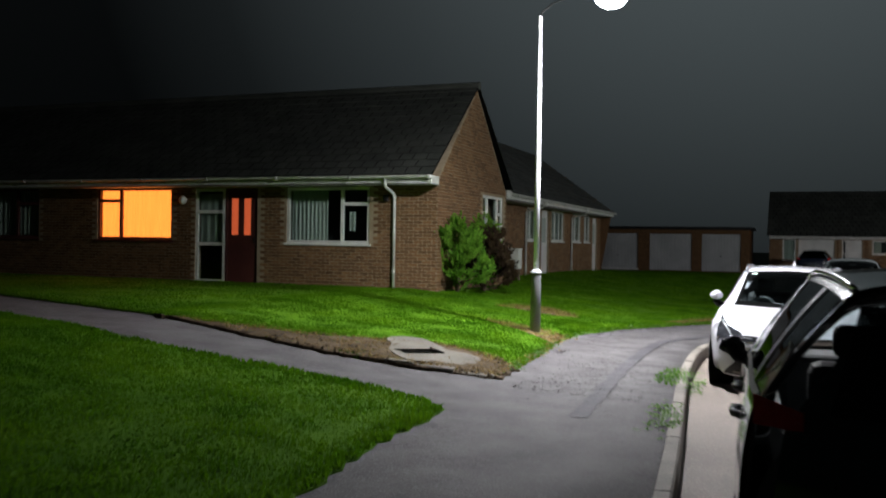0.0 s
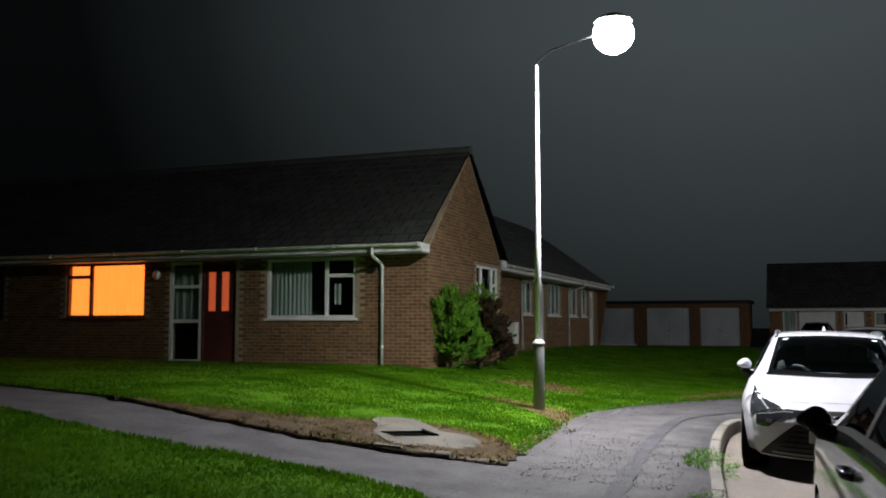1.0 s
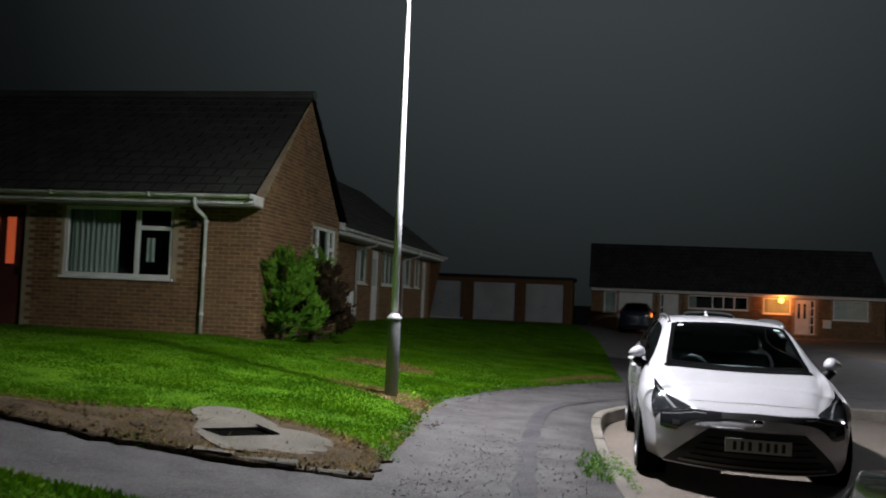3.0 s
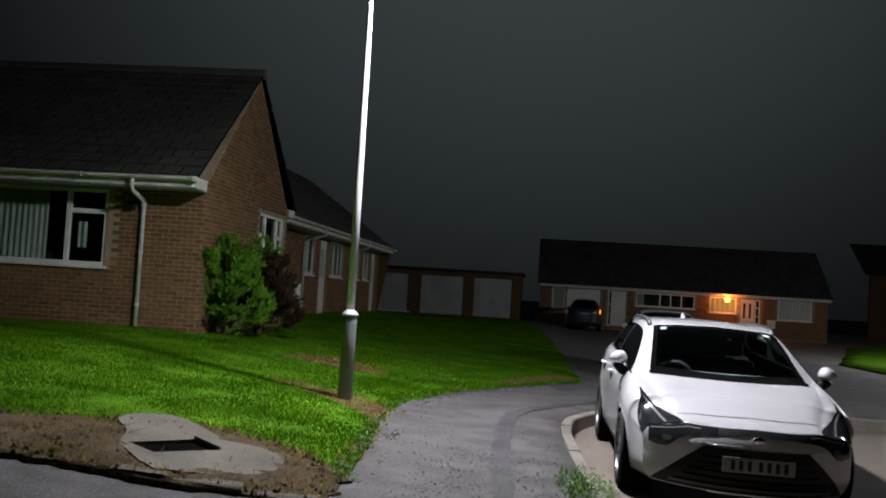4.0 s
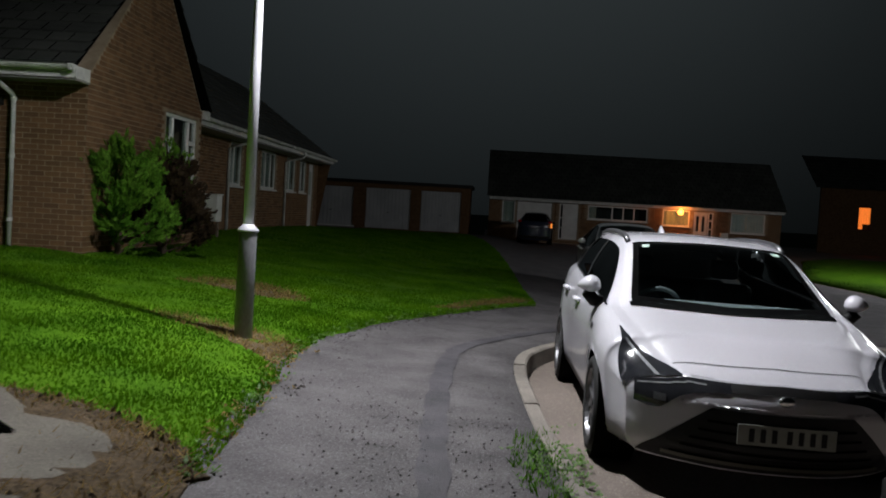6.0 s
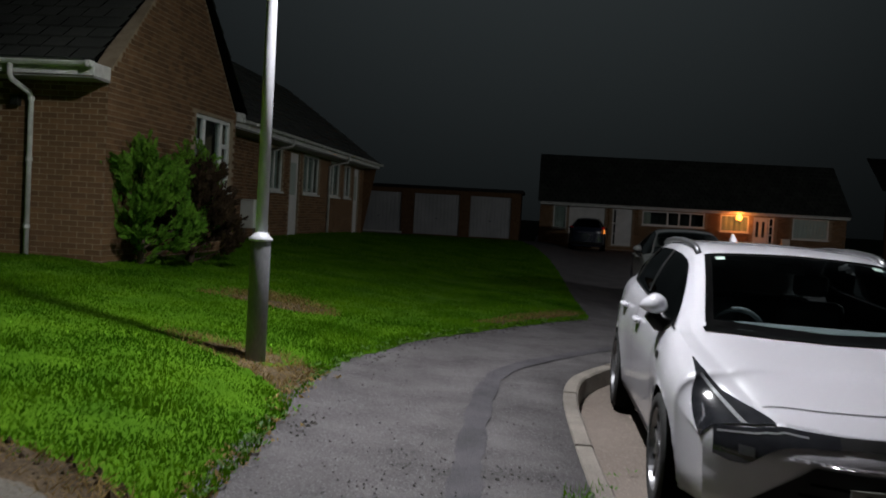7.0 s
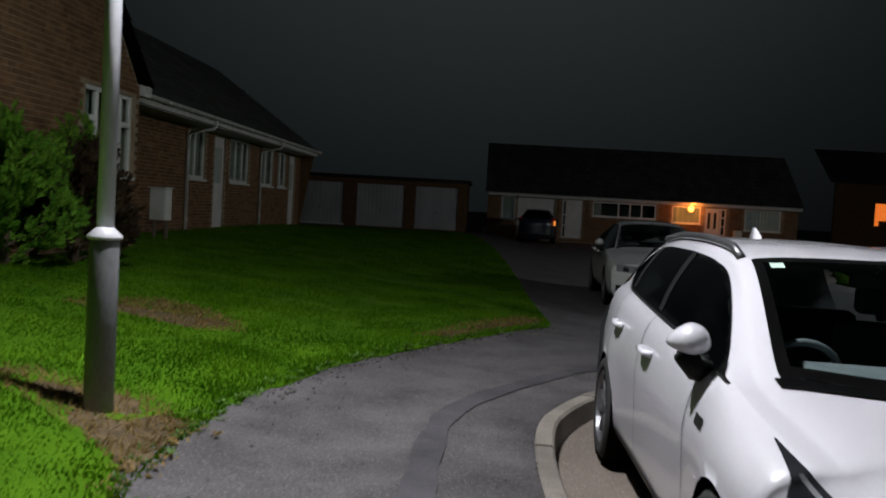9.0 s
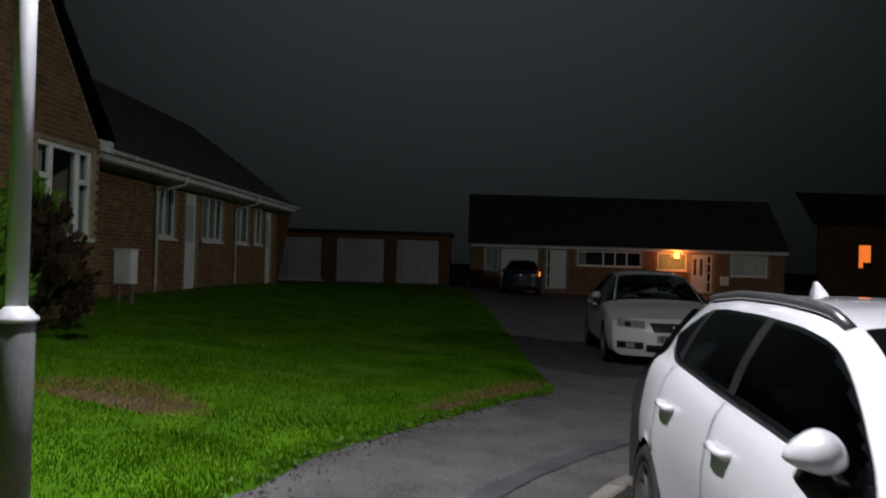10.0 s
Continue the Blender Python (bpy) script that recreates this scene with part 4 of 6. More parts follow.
# ---- street lamp ----
PX, PY = -3.112, 13.36
lampost = thing("street_lamp", Matrix.Translation((PX, PY, 0.0)), "tall grey galvanised street lamp post with a lit head", "street lamp")
bm = lathe(bmesh.new(), [(0.082, -0.3), (0.082, 0.98), (0.080, 1.0)], 28)
base = part("post_base", bm, M_POSTBASE, lampost, "thicker dull grey base of the post", True)
bm = lathe(bmesh.new(), [(0.080, 0.998), (0.096, 1.004), (0.098, 1.02), (0.055, 1.062), (0.05, 1.07)], 28)
part("collar", bm, M_STEEL, lampost, "flared steel collar", True)
part("shaft", lathe(bmesh.new(), [(0.048, 1.06), (0.045, 2.5), (0.036, 4.2), (0.029, 5.22), (0.025, 5.25)], 20), M_STEEL, lampost, "", True)
lx, ly = LAMP.x - PX, LAMP.y - PY
arm = [(0, 0, 5.15), (0.02 * lx, 0.02 * ly, 5.30), (0.2 * lx, 0.2 * ly, 5.42), (0.6 * lx, 0.6 * ly, 5.46), (0.85 * lx, 0.85 * ly, 5.47)]
part("bracket_arm", tube(bmesh.new(), arm, 0.014, 10), M_TRIM, lampost, "", True)
bm = bmesh.new()
bmesh.ops.create_uvsphere(bm, u_segments=20, v_segments=10, radius=1.0)
bmesh.ops.delete(bm, geom=[v for v in bm.verts if v.co.z < 0.55], context="VERTS")
turn = math.atan2(ly, lx)
bmesh.ops.transform(bm, matrix=Matrix.Translation((lx, ly, 5.42)) @ Matrix.Rotation(turn, 4, "Z") @ Matrix.Diagonal((0.33, 0.32, 0.295, 1)), verts=bm.verts)
headp = part("lantern", bm, M_STEEL, lampost, "grey lantern housing", True)
# lens shaped as a large globe, its size standing in for glare
bm = bmesh.new()
bmesh.ops.create_uvsphere(bm, u_segments=20, v_segments=10, radius=1.0)
bmesh.ops.transform(bm, matrix=Matrix.Translation((lx, ly, 5.41)) @ Matrix.Rotation(turn, 4, "Z") @ Matrix.Diagonal((0.29, 0.29, 0.28, 1)), verts=bm.verts)
lens = part("lens", bm, M_LED, headp, "brightly lit lens swollen to a globe for its glare", True)
lens.visible_shadow = False

# ---- inspection chamber ----
cham = thing("inspection_chamber", Matrix.Translation((-3.45, 9.5, 0.06)), "broken concrete chamber slab with an open black hole", "chamber")
HOLE = [(-3.80, 9.22), (-3.54, 9.06), (-3.22, 9.50), (-3.48, 9.70)]
from mathutils.geometry import delaunay_2d_cdt as cdt
so = dense(SLAB, 0.10, 0.008, 9)
n, k = len(so), len(HOLE)
res = cdt([Vector(p) for p in so + HOLE], [(i, (i + 1) % n) for i in range(n)] + [(n + i, n + (i + 1) % k) for i in range(k)], [], 1, 1e-5)
bm = bmesh.new()
slab_top = lambda x, y: ground_z(x, y) + 0.066
vs = [bm.verts.new((p.x, p.y, slab_top(p.x, p.y))) for p in res[0]]
hx, hy = np.array([sum(res[0][i].x for i in f) / 3 for f in res[2]]), np.array([sum(res[0][i].y for i in f) / 3 for f in res[2]])
hole_in = inside(hx, hy, HOLE)
for f, h_ in zip(res[2], hole_in):
    if not h_:
        bm.faces.new([vs[i] for i in f])
bmesh.ops.recalc_face_normals(bm, faces=bm.faces)
if sum(f.normal.z for f in bm.faces) < 0:
    bmesh.ops.reverse_faces(bm, faces=bm.faces)
ext = bmesh.ops.extrude_face_region(bm, geom=bm.faces[:])
bmesh.ops.translate(bm, verts=[v for v in ext["geom"] if isinstance(v, bmesh.types.BMVert)], vec=(0, 0, -0.05))
bmesh.ops.recalc_face_normals(bm, faces=bm.faces)
hp("slab", bm, M_SLAB, cham, "worn concrete slab with a rounded edge")
# shallow black sheet painted as the shade of a deep pit
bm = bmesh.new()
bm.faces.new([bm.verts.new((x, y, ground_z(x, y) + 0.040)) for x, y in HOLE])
hp("pit_shade_sheet", bm, M_BLACK, cham, "flat black sheet painted as the pit's deep shade")
bm = tube(bmesh.new(), [(-3.50, 9.72, slab_top(-3.5, 9.72) + 0.008), (-3.21, 9.49, slab_top(-3.21, 9.49) + 0.008)], 0.012, 6)
hp("frame_edge", bm, M_BRIGHT, cham, "bright metal edge of the opening")

# flat edging stones at the front of the bare soil
stone_rnd = random.Random(61)
for x, y, turn_, ln in ((-2.52, 8.76, 12, 0.46), (-2.99, 8.66, 9, 0.44), (-3.42, 8.60, 4, 0.36)):
    bm = box(bmesh.new(), -ln / 2, ln / 2, -0.075, 0.075, -0.03, 0.022, 0.012)
    for v in bm.verts:
        v.co += Vector((stone_rnd.uniform(-0.014, 0.014), stone_rnd.uniform(-0.014, 0.014), stone_rnd.uniform(-0.003, 0.003)))
    st = part("edging_stone", bm, M_SLAB, None, "worn flat grey stone sunk in the soil edge", category="edging stone")
    st.matrix_world = pose(x, y, ground_z(x, y) + 0.034, 0, 4, turn_)

# ---- cars ----
def make_car(name, m, paint, label, S=1.065, side_glass=None, body="estate", lamps=None, ends=None, group="parked cars"):
    """A five-door car: x to its right, y forward, z up from the road, sizes times S."""
    car = thing(name, m, label, "car", group)
    side_glass = side_glass or M_DARKGLASS
    if body == "estate":
        TF, TZ = [-2.4, -2.05, -1.6, -1.0, -0.4, 0.0, 0.30, 0.50, 0.80, 1.16, 1.3, 1.6, 2.0, 2.2, 2.35], [1.28, 1.335, 1.395, 1.435, 1.44, 1.425, 1.385, 1.315, 1.16, 0.975, 0.945, 0.885, 0.785, 0.725, 0.672]
    elif body == "tall":
        TF, TZ = [-2.4, -2.05, -1.6, -1.0, -0.4, 0.1, 0.3, 0.6, 1.12, 1.3, 1.6, 2.0, 2.35], [1.50, 1.56, 1.61, 1.63, 1.63, 1.60, 1.56, 1.42, 1.08, 1.03, 0.98, 0.90, 0.80]
    else:
        TF, TZ = [-2.4, -2.0, -1.6, -1.0, -0.4, 0.0, 0.18, 0.45, 1.02, 1.2, 1.6, 2.0, 2.35], [1.02, 1.16, 1.32, 1.43, 1.45, 1.43, 1.40, 1.28, 0.99, 0.95, 0.90, 0.83, 0.75]
    tall = 0.10 if body == "tall" else 0.0
    CR, CF = -1.35, 1.35
    WF, WW = [-2.4, -1.9, -1.2, 0.0, 1.0, 1.6, 2.0, 2.35], [0.85, 0.965, 1.0, 1.0, 1.0, 1.0, 0.975, 0.94]
    RF, RW = [-2.4, -1.6, -0.3, 0.18, 0.6, 1.02, 1.3, 2.35], [0.50, 0.54, 0.575, 0.575, 0.66, 0.735, 0.76, 0.70]
    BF, BZ = [-2.4, -1.5, -0.5, 1.0, 1.3, 2.0, 2.35], [0.99 + tall, 0.975 + tall, 0.945 + tall, 0.905 + tall, 0.865 + tall, 0.775 + tall, 0.71 + tall * 0.8]
    B0F, B0W, step_up = [-2.4, 2.35], [0.878, 0.878], 0.0
    if body == "estate":
        WF, WW = [-2.4, -1.9, -1.2, 0.0, 1.0, 1.5, 1.8, 2.1, 2.35], [0.85, 0.965, 1.0, 1.0, 1.0, 0.995, 0.965, 0.92, 0.88]
        RF, RW = [-2.4, -1.9, -1.3, -0.3, 0.30, 0.7, 1.12, 1.3, 1.7, 2.35], [0.52, 0.55, 0.60, 0.625, 0.615, 0.67, 0.735, 0.70, 0.64, 0.50]
        BF, BZ = [-2.4, -1.9, -1.4, -0.5, 0.4, 1.1, 1.3, 1.6, 2.0, 2.35], [1.02, 1.03, 1.015, 0.965, 0.93, 0.90, 0.855, 0.795, 0.695, 0.612]
        B0F, B0W, step_up = [-2.4, -1.8, -1.2, 0.0, 1.05, 1.3, 1.6, 2.0, 2.35], [0.74, 0.775, 0.80, 0.815, 0.815, 0.80, 0.765, 0.70, 0.63], 0.035

    RV = np.array([0, 1, 2, 3, 4, 5, 6, 7, 8, 9, 10, 11, 12, 13], float)

    def front_f(l, z):
        if step_up:
            return 2.40 - 0.60 * abs(l / 0.93) ** 2.3 - 0.10 * max(0.0, (z - 0.50) / 0.18) ** 2 - 0.08 * max(0.0, (0.32 - z) / 0.12)
        return 2.42 - 0.40 * abs(l / 0.93) ** 2.6 - 0.10 * max(0.0, (z - 0.52) / 0.22) ** 2 - 0.08 * max(0.0, (0.32 - z) / 0.12)

    def rear_f(l, z):
        slope = 0.34 if body == "estate" else (0.16 if body == "tall" else 0.9)
        return -2.33 + 0.26 * abs(l / 0.93) ** 3 + slope * max(0.0, (z - 0.92) / 0.45) ** 1.2 + 0.05 * max(0.0, (0.35 - z) / 0.12)

    def soft_at(f, xs_, ys_):
        return sum(k_ * np.interp(f + o_, xs_, ys_) for o_, k_ in ((-0.11, 0.12), (-0.055, 0.23), (0, 0.30), (0.055, 0.23), (0.11, 0.12)))

    def section(f):
        zt, w, wr, zb = soft_at(f, TF, TZ), soft_at(f, WF, WW), soft_at(f, RF, RW), soft_at(f, BF, BZ)
        edge = max(zb + 0.012, zt - 0.075)
        ls = [0.79, 0.89, 0.918, 0.928, 0.926, 0.892]
        if step_up:
            flare = max(math.exp(-((f - CF) / 0.34) ** 2), math.exp(-((f - CR) / 0.36) ** 2))
            ls = [0.80, 0.875 + 0.02 * flare, 0.888 + 0.032 * flare, 0.898 + 0.032 * flare, 0.912 + 0.018 * flare, 0.868]
            edge = max(zb + step_up + 0.012, zt - 0.060)
        zs = [0.19, 0.235, 0.40, 0.58, min(0.74 + tall, zb - 0.09), zb]
        pts_ = [(a * w, b) for a, b in zip(ls, zs)]
        b0 = float(np.interp(f, B0F, B0W)) * w
        wr = min(wr, b0 - 0.02)
        zb = zb + step_up
        for q in (0.06, 0.36, 0.70, 0.94):
            bulge = 0.03 * math.sin(math.pi * q)
            pts_.append((b0 + (wr - b0) * q + bulge, zb + (edge - zb) * q))
        pts_.append((wr - 0.01, edge + 0.01))
        pts_ += [(wr * 0.86, zt - (0.022 if step_up else 0.030) * min(1, (zt - zb) / 0.2 + 0.25)), (wr * 0.5, zt - 0.008), (0.0, zt)]
        return np.array(pts_)

    def across(vv, col):
        """A row between the given ones, rounded off."""
        if vv < 0.6 or vv > 12.4:
            return np.interp(vv, RV, col)
        return sum(k_ * np.interp(vv + o_, RV, col) for o_, k_ in ((-0.5, 0.15), (-0.25, 0.22), (0, 0.26), (0.25, 0.22), (0.5, 0.15)))

    def surf(f, v, side=1, off=0.0):
        """A point of the shell at station f and row v, moved out by off."""
        def at(ff, vv):
            sec = section(ff)
            l, z = across(vv, sec[:, 0]), across(vv, sec[:, 1])
            y = ff
            if ff > 1.7:
                y = 1.7 + (ff - 1.7) / 0.65 * (front_f(l, z) - 1.7)
            if ff < -1.7:
                y = -1.7 + (ff + 1.7) / 0.70 * (rear_f(l, z) + 1.7)
            return Vector((l * side, y, z))
        p = at(f, v)
        if off:
            e = 0.02
            a = at(min(f + e, 2.349), v) - at(max(f - e, -2.399), v)
            b = at(f, min(v + 0.1, 13)) - at(f, max(v - 0.1, 0))
            nrm = a.cross(b).normalized() if side < 0 else b.cross(a).normalized()
            if (v >= 9.8 and nrm.z < 0) or (v < 9.8 and nrm.x * side < 0):
                nrm = -nrm
            if v > 12.8:
                nrm.x = 0
            p = p + nrm * off
        return p * S

    fs = np.concatenate([np.linspace(-2.4, -1.75, 14), np.arange(-1.72, 1.70, 0.038), np.linspace(1.72, 2.35, 20)])
    vv_ = np.concatenate([np.arange(0, 5, 0.2), np.arange(5, 13.01, 0.25)])
    win_lo = lambda f: 6.25 + max(0.0, -1.25 - f) * 2.6
    win_hi = lambda f: 9.45
    WS0, WS1, WSV, WEND = 0.20, 0.97 + tall, 10.2, 0.92 + tall
    if body == "estate":
        WS0, WS1, WSV, WEND = 0.34, 1.12, 10.72, 1.05

        def win_hi(f):
            """Keeps a pillar of even width between the side glass and the windscreen."""
            zt, zb = soft_at(f, TF, TZ), soft_at(f, BF, BZ) + step_up
            room = max(0.02, zt - 0.06 - zb)
            q = 1.0 - (0.036 + 0.012 * smoothstep((f - 0.2) / 0.5)) / room
            q = min(q, 0.94 - 0.75 * max(0.0, (-1.05 - f) / 0.62) ** 2.2)
            return max(6.2, float(np.interp(q, [0.06, 0.36, 0.70, 0.94], [6, 7, 8, 9])))

        win_lo = lambda f: 6.08 + 1.5 * max(0.0, (-1.15 - f) / 0.5) ** 2

    def is_window(f, v):
        if WSV < v and WS0 < f < WS1 + (0.10 * (v - WSV) / (13 - WSV) if step_up else 0.0):
            return True
        if step_up:
            return win_lo(f) + 0.05 < v < min(win_hi(f - 0.035), win_hi(f + 0.035)) - 0.14 and -1.58 < f < WEND - 0.05
        return win_lo(f) < v < win_hi(f) and -1.74 < f < WEND

    bm = bmesh.new()
    R = 0.345
    for side in (1, -1):
        grid = []
        for f in fs:
            col = []
            for v in vv_:
                p = surf(f, v, side)
                for c in (CF, CR):
                    dy, dz = p.y / S - c, p.z / S - 0.315
                    d = math.hypot(dy, dz)
                    if abs(p.x) > 0.6 * S and R - 0.03 < d < R + 0.022 and v < 5:
                        p.y, p.z = (c + dy / d * R) * S, (0.315 + dz / d * R) * S
                col.append(bm.verts.new(p))
            grid.append(col)
        for i in range(len(fs) - 1):
            for j in range(len(vv_) - 1):
                fm, vm = (fs[i] + fs[i + 1]) / 2, (vv_[j] + vv_[j + 1]) / 2
                if is_window(fm, vm):
                    continue
                q = [grid[i][j], grid[i + 1][j], grid[i + 1][j + 1], grid[i][j + 1]]
                cen = sum((x.co for x in q), Vector()) / 4 / S
                if vm < 5 and any(math.hypot(cen.y - c, cen.z - 0.315) < R - 0.004 for c in (CF, CR)):
                    continue
                bm.faces.new(q if side < 0 else q[::-1])
    for f, fn in ((2.35, front_f), (-2.4, rear_f)):
        sec = section(f)
        rows = []
        for v in np.arange(0, 13.01, 0.25):
            l, z = across(v, sec[:, 0]), across(v, sec[:, 1])
            rows.append([Vector((l * t_, fn(l * t_, z), z)) * S for t_ in np.linspace(-1, 1, 29)])
        sheet(rows, bm)
    bmesh.ops.remove_doubles(bm, verts=bm.verts, dist=0.0008)
    bmesh.ops.recalc_face_normals(bm, faces=bm.faces)
    shell = part("body", bm, paint, car, "", True)

    def face_out(bm_, way):
        bm_.normal_update()
        if sum(f_.normal.dot(way) for f_ in bm_.faces) < 0:
            bmesh.ops.reverse_faces(bm_, faces=bm_.faces)
        return bm_

    def patch(nm, f0, f1, v0, v1, off, material, side=1, nf=24, nv=12, label_="", parent=None, lo=None, hi=None):
        rows = []
        for f in np.linspace(f0, f1, nf):
            a = max(v0, lo(f)) if lo else v0
            rows.append([surf(f, v, side, off) for v in np.linspace(a, max(a + 0.01, hi(f)) if hi else v1, nv)])
        return part(nm, face_out(sheet(rows), Vector((side, 0, 0.2))), material, parent or car, label_, True)

    def front_patch(nm, outline_fn, material, off, parent=None, nz=8, nl=20, label_="", end=1, bounds=(0.2, 0.7)):
        """A patch on the front or rear face: outline_fn(z share) gives (l0, l1, z)."""
        fn = front_f if end > 0 else rear_f
        rows = []
        for q in np.linspace(0, 1, nz):
            row = []
            for t_ in np.linspace(0, 1, nl):
                l, z = outline_fn(q, t_)
                row.append(Vector((l, fn(l, z) + off * end, z)) * S)
            rows.append(row)
        return part(nm, face_out(sheet(rows), Vector((0, end, 0))), material, parent or car, label_, True)

    # glass
    def over_bonnet(nm, f0, f1, nf, v0, off, material, way, label_, parent=None):
        rows = []
        for f in np.linspace(f0, f1, nf):
            bow = 0.12 * smoothstep((f - WS0) / (WS1 - WS0)) if step_up and f < 1.4 else 0.0
            half = [surf(f + bow * (v - v0) / (13 - v0), v, 1, off) for v in np.linspace(v0, 13, 12)]
            other = [surf(f + bow * (v - v0) / (13 - v0), v, -1, off) for v in np.linspace(v0, 13, 12)]
            rows.append(half[:-1] + other[::-1])
        return part(nm, face_out(sheet(rows), Vector(way)), material, parent or car, label_, True)

    ws = over_bonnet("windscreen", WS0 - 0.03, WS1 + 0.03, 20, WSV - 0.1, 0.004, M_CARGLASS, (0, 0.5, 1), "dark sloping windscreen")
    ws.visible_shadow = False
    over_bonnet("cowl", WS1 - 0.008, WS1 + 0.065, 4, WSV - 0.3, 0.006, M_FRIT, (0, 0, 1), "black plastic cowl below the windscreen")
    if step_up:
        over_bonnet("screen_border", WS0 - 0.035, WS0 + 0.02, 4, WSV - 0.12, 0.006, M_FRIT, (0, 0, 1), "black border of the windscreen", ws)
        over_bonnet("screen_border", WS1 - 0.075, WS1 - 0.005, 4, WSV - 0.12, 0.006, M_FRIT, (0, 0, 1), "black border of the windscreen", ws)
        for side in (1, -1):
            patch("screen_border", WS0 - 0.035, WS1 + 0.03, WSV - 0.12, WSV + 0.22, 0.0065, M_FRIT, side, 20, 4, "black border of the windscreen", ws)
    for side in (1, -1):
        w_ = patch("side_window", -1.64 if step_up else -1.80, WEND + 0.04, 5.98 if step_up else 6.1, 9.55, 0.008 if step_up else 0.004, side_glass, side, 110 if step_up else 60, 14 if step_up else 8, lo=lambda f: win_lo(f) - 0.15, hi=lambda f: win_hi(f) + 0.10)
        w_.visible_shadow = False
        for f in (-0.30, -1.20):
            patch("pillar", f - 0.045, f + 0.045, 6.2, win_hi(f) + 0.05, 0.011, M_TRIM, side, 4, 10, parent=w_)
        if step_up:
            patch("window_trim", -1.5, 1.06, 5.9, 6.04, 0.010, M_TRIM, side, 60, 3, parent=w_, lo=lambda f: win_lo(f) - 0.30, hi=lambda f: win_lo(f) - 0.06)
            patch("mirror_panel", 0.92, 1.07, 6.0, 9.4, 0.011, M_FRIT, side, 6, 6, parent=w_, lo=lambda f: win_lo(f) - 0.1, hi=lambda f: win_hi(f) + 0.08)
        else:
            patch("window_trim", -1.6, 0.88 + tall, 5.85, 6.2, 0.006, M_TRIM, side, 50, 3, parent=w_)
        for f in (0.82, -0.32, -1.22):
            patch("door_seam", f - 0.004, f + 0.004, 1.2, 5.8, 0.0025, M_TRIM, side, 2, 24)
        patch("sill_trim", -0.95, 0.95, 0.3, 1.3, 0.006, M_TRIM, side, 20, 4)
        for f in (-0.12, -1.02):
            p = surf(f, 4.55, side)
            bm_ = bmesh.new()
            tube(bm_, [p + Vector((0, -0.11, 0)) * S, p + Vector((side * 0.030, -0.085, 0.004)) * S, p + Vector((side * 0.036, 0.0, 0.006)) * S, p + Vector((side * 0.030, 0.085, 0.004)) * S, p + Vector((0, 0.11, 0)) * S], 0.017 * S, 8)
            part("door_handle", bm_, paint, car, "", True)
        # mirror
        p = surf(0.80 if step_up else 0.62 + tall, 5.9, side) / S
        mb = bmesh.new()
        bmesh.ops.create_uvsphere(mb, u_segments=20, v_segments=12, radius=1.0)
        for v in mb.verts:
            if v.co.y < 0:
                v.co.y *= 0.35
            if v.co.z < 0:
                v.co.z *= 0.55
            v.co.z *= 1.0 - 0.35 * max(0, v.co.x * side) + 0.10 * max(0, -v.co.x * side)
            v.co.y *= 1.0 - 0.30 * max(0, v.co.x * side)
        bmesh.ops.transform(mb, matrix=Matrix.Diagonal((S, S, S, 1)) @ Matrix.Translation((p.x + side * 0.10, p.y + 0.05, p.z + (0.03 if body == "tall" else 0.085))) @ Matrix.Diagonal((0.084, 0.092, 0.078, 1)), verts=mb.verts)
        mir = part("wing_mirror", mb, paint, car, "", True)
        mb = bmesh.new()
        tube(mb, [Vector((p.x - side * 0.01, p.y + 0.03, p.z - 0.03)) * S, Vector((p.x + side * 0.06, p.y + 0.03, p.z - 0.015)) * S, Vector((p.x + side * 0.11, p.y + 0.05, p.z + 0.045)) * S], 0.046 * S, 10)
        part("mirror_arm", mb, M_TRIM, mir, "black mirror arm", True)
        # roof rail
        if body != "saloon":
            pts_ = [surf(f, 10.3, side) + Vector((0, 0, (0.024 if -1.95 < f < 0.14 else 0.0) * S)) for f in np.linspace(-2.0, 0.24, 18)]
            part("roof_rail", tube(bmesh.new(), pts_, (0.021 if step_up else 0.015) * S, 10), M_BRIGHT if body == "tall" else M_ALLOY, car, "grey roof rail", True)
        # wheels
        for c in (CF, CR):
            wb = bmesh.new()
            prof = [(0.20, -0.10), (0.285, -0.105), (0.312, -0.085), (0.318, -0.03), (0.318, 0.04), (0.310, 0.085), (0.285, 0.108), (0.225, 0.104), (0.215, 0.06), (0.2, 0.02)]
            lathe(wb, [(r * S, h * S * side) for r, h in prof], 36, "x", (side * 0.815 * S, c * S, 0.318 * S))
            wheel = part("wheel", wb, M_RUBBER, car, "black tyre", True)
            rb = bmesh.new()
            lathe(rb, [(r * S, h * S * side) for r, h in ((0.05, 0.075), (0.05, 0.09), (0.03, 0.098))], 16, "x", (side * 0.815 * S, c * S, 0.318 * S))
            for k in range(10):
                a = 2 * math.pi * k / 10
                sp = box(bmesh.new(), 0.055, 0.085, -0.016, 0.016, 0.03, 0.215)
                bmesh.ops.transform(sp, matrix=Matrix.Translation((side * 0.815 * S, c * S, 0.318 * S)) @ Matrix.Rotation(a, 4, "X") @ Matrix.Diagonal((S * side, S, S, 1)), verts=sp.verts)
                me_ = bpy.data.meshes.new("spoke")
                sp.to_mesh(me_)
                sp.free()
                rb.from_mesh(me_)
                bpy.data.meshes.remove(me_)
            lathe(rb, [(r * S, h * S * side) for r, h in ((0.205, 0.03), (0.222, 0.10), (0.214, 0.104), (0.198, 0.06))], 36, "x", (side * 0.815 * S, c * S, 0.318 * S))
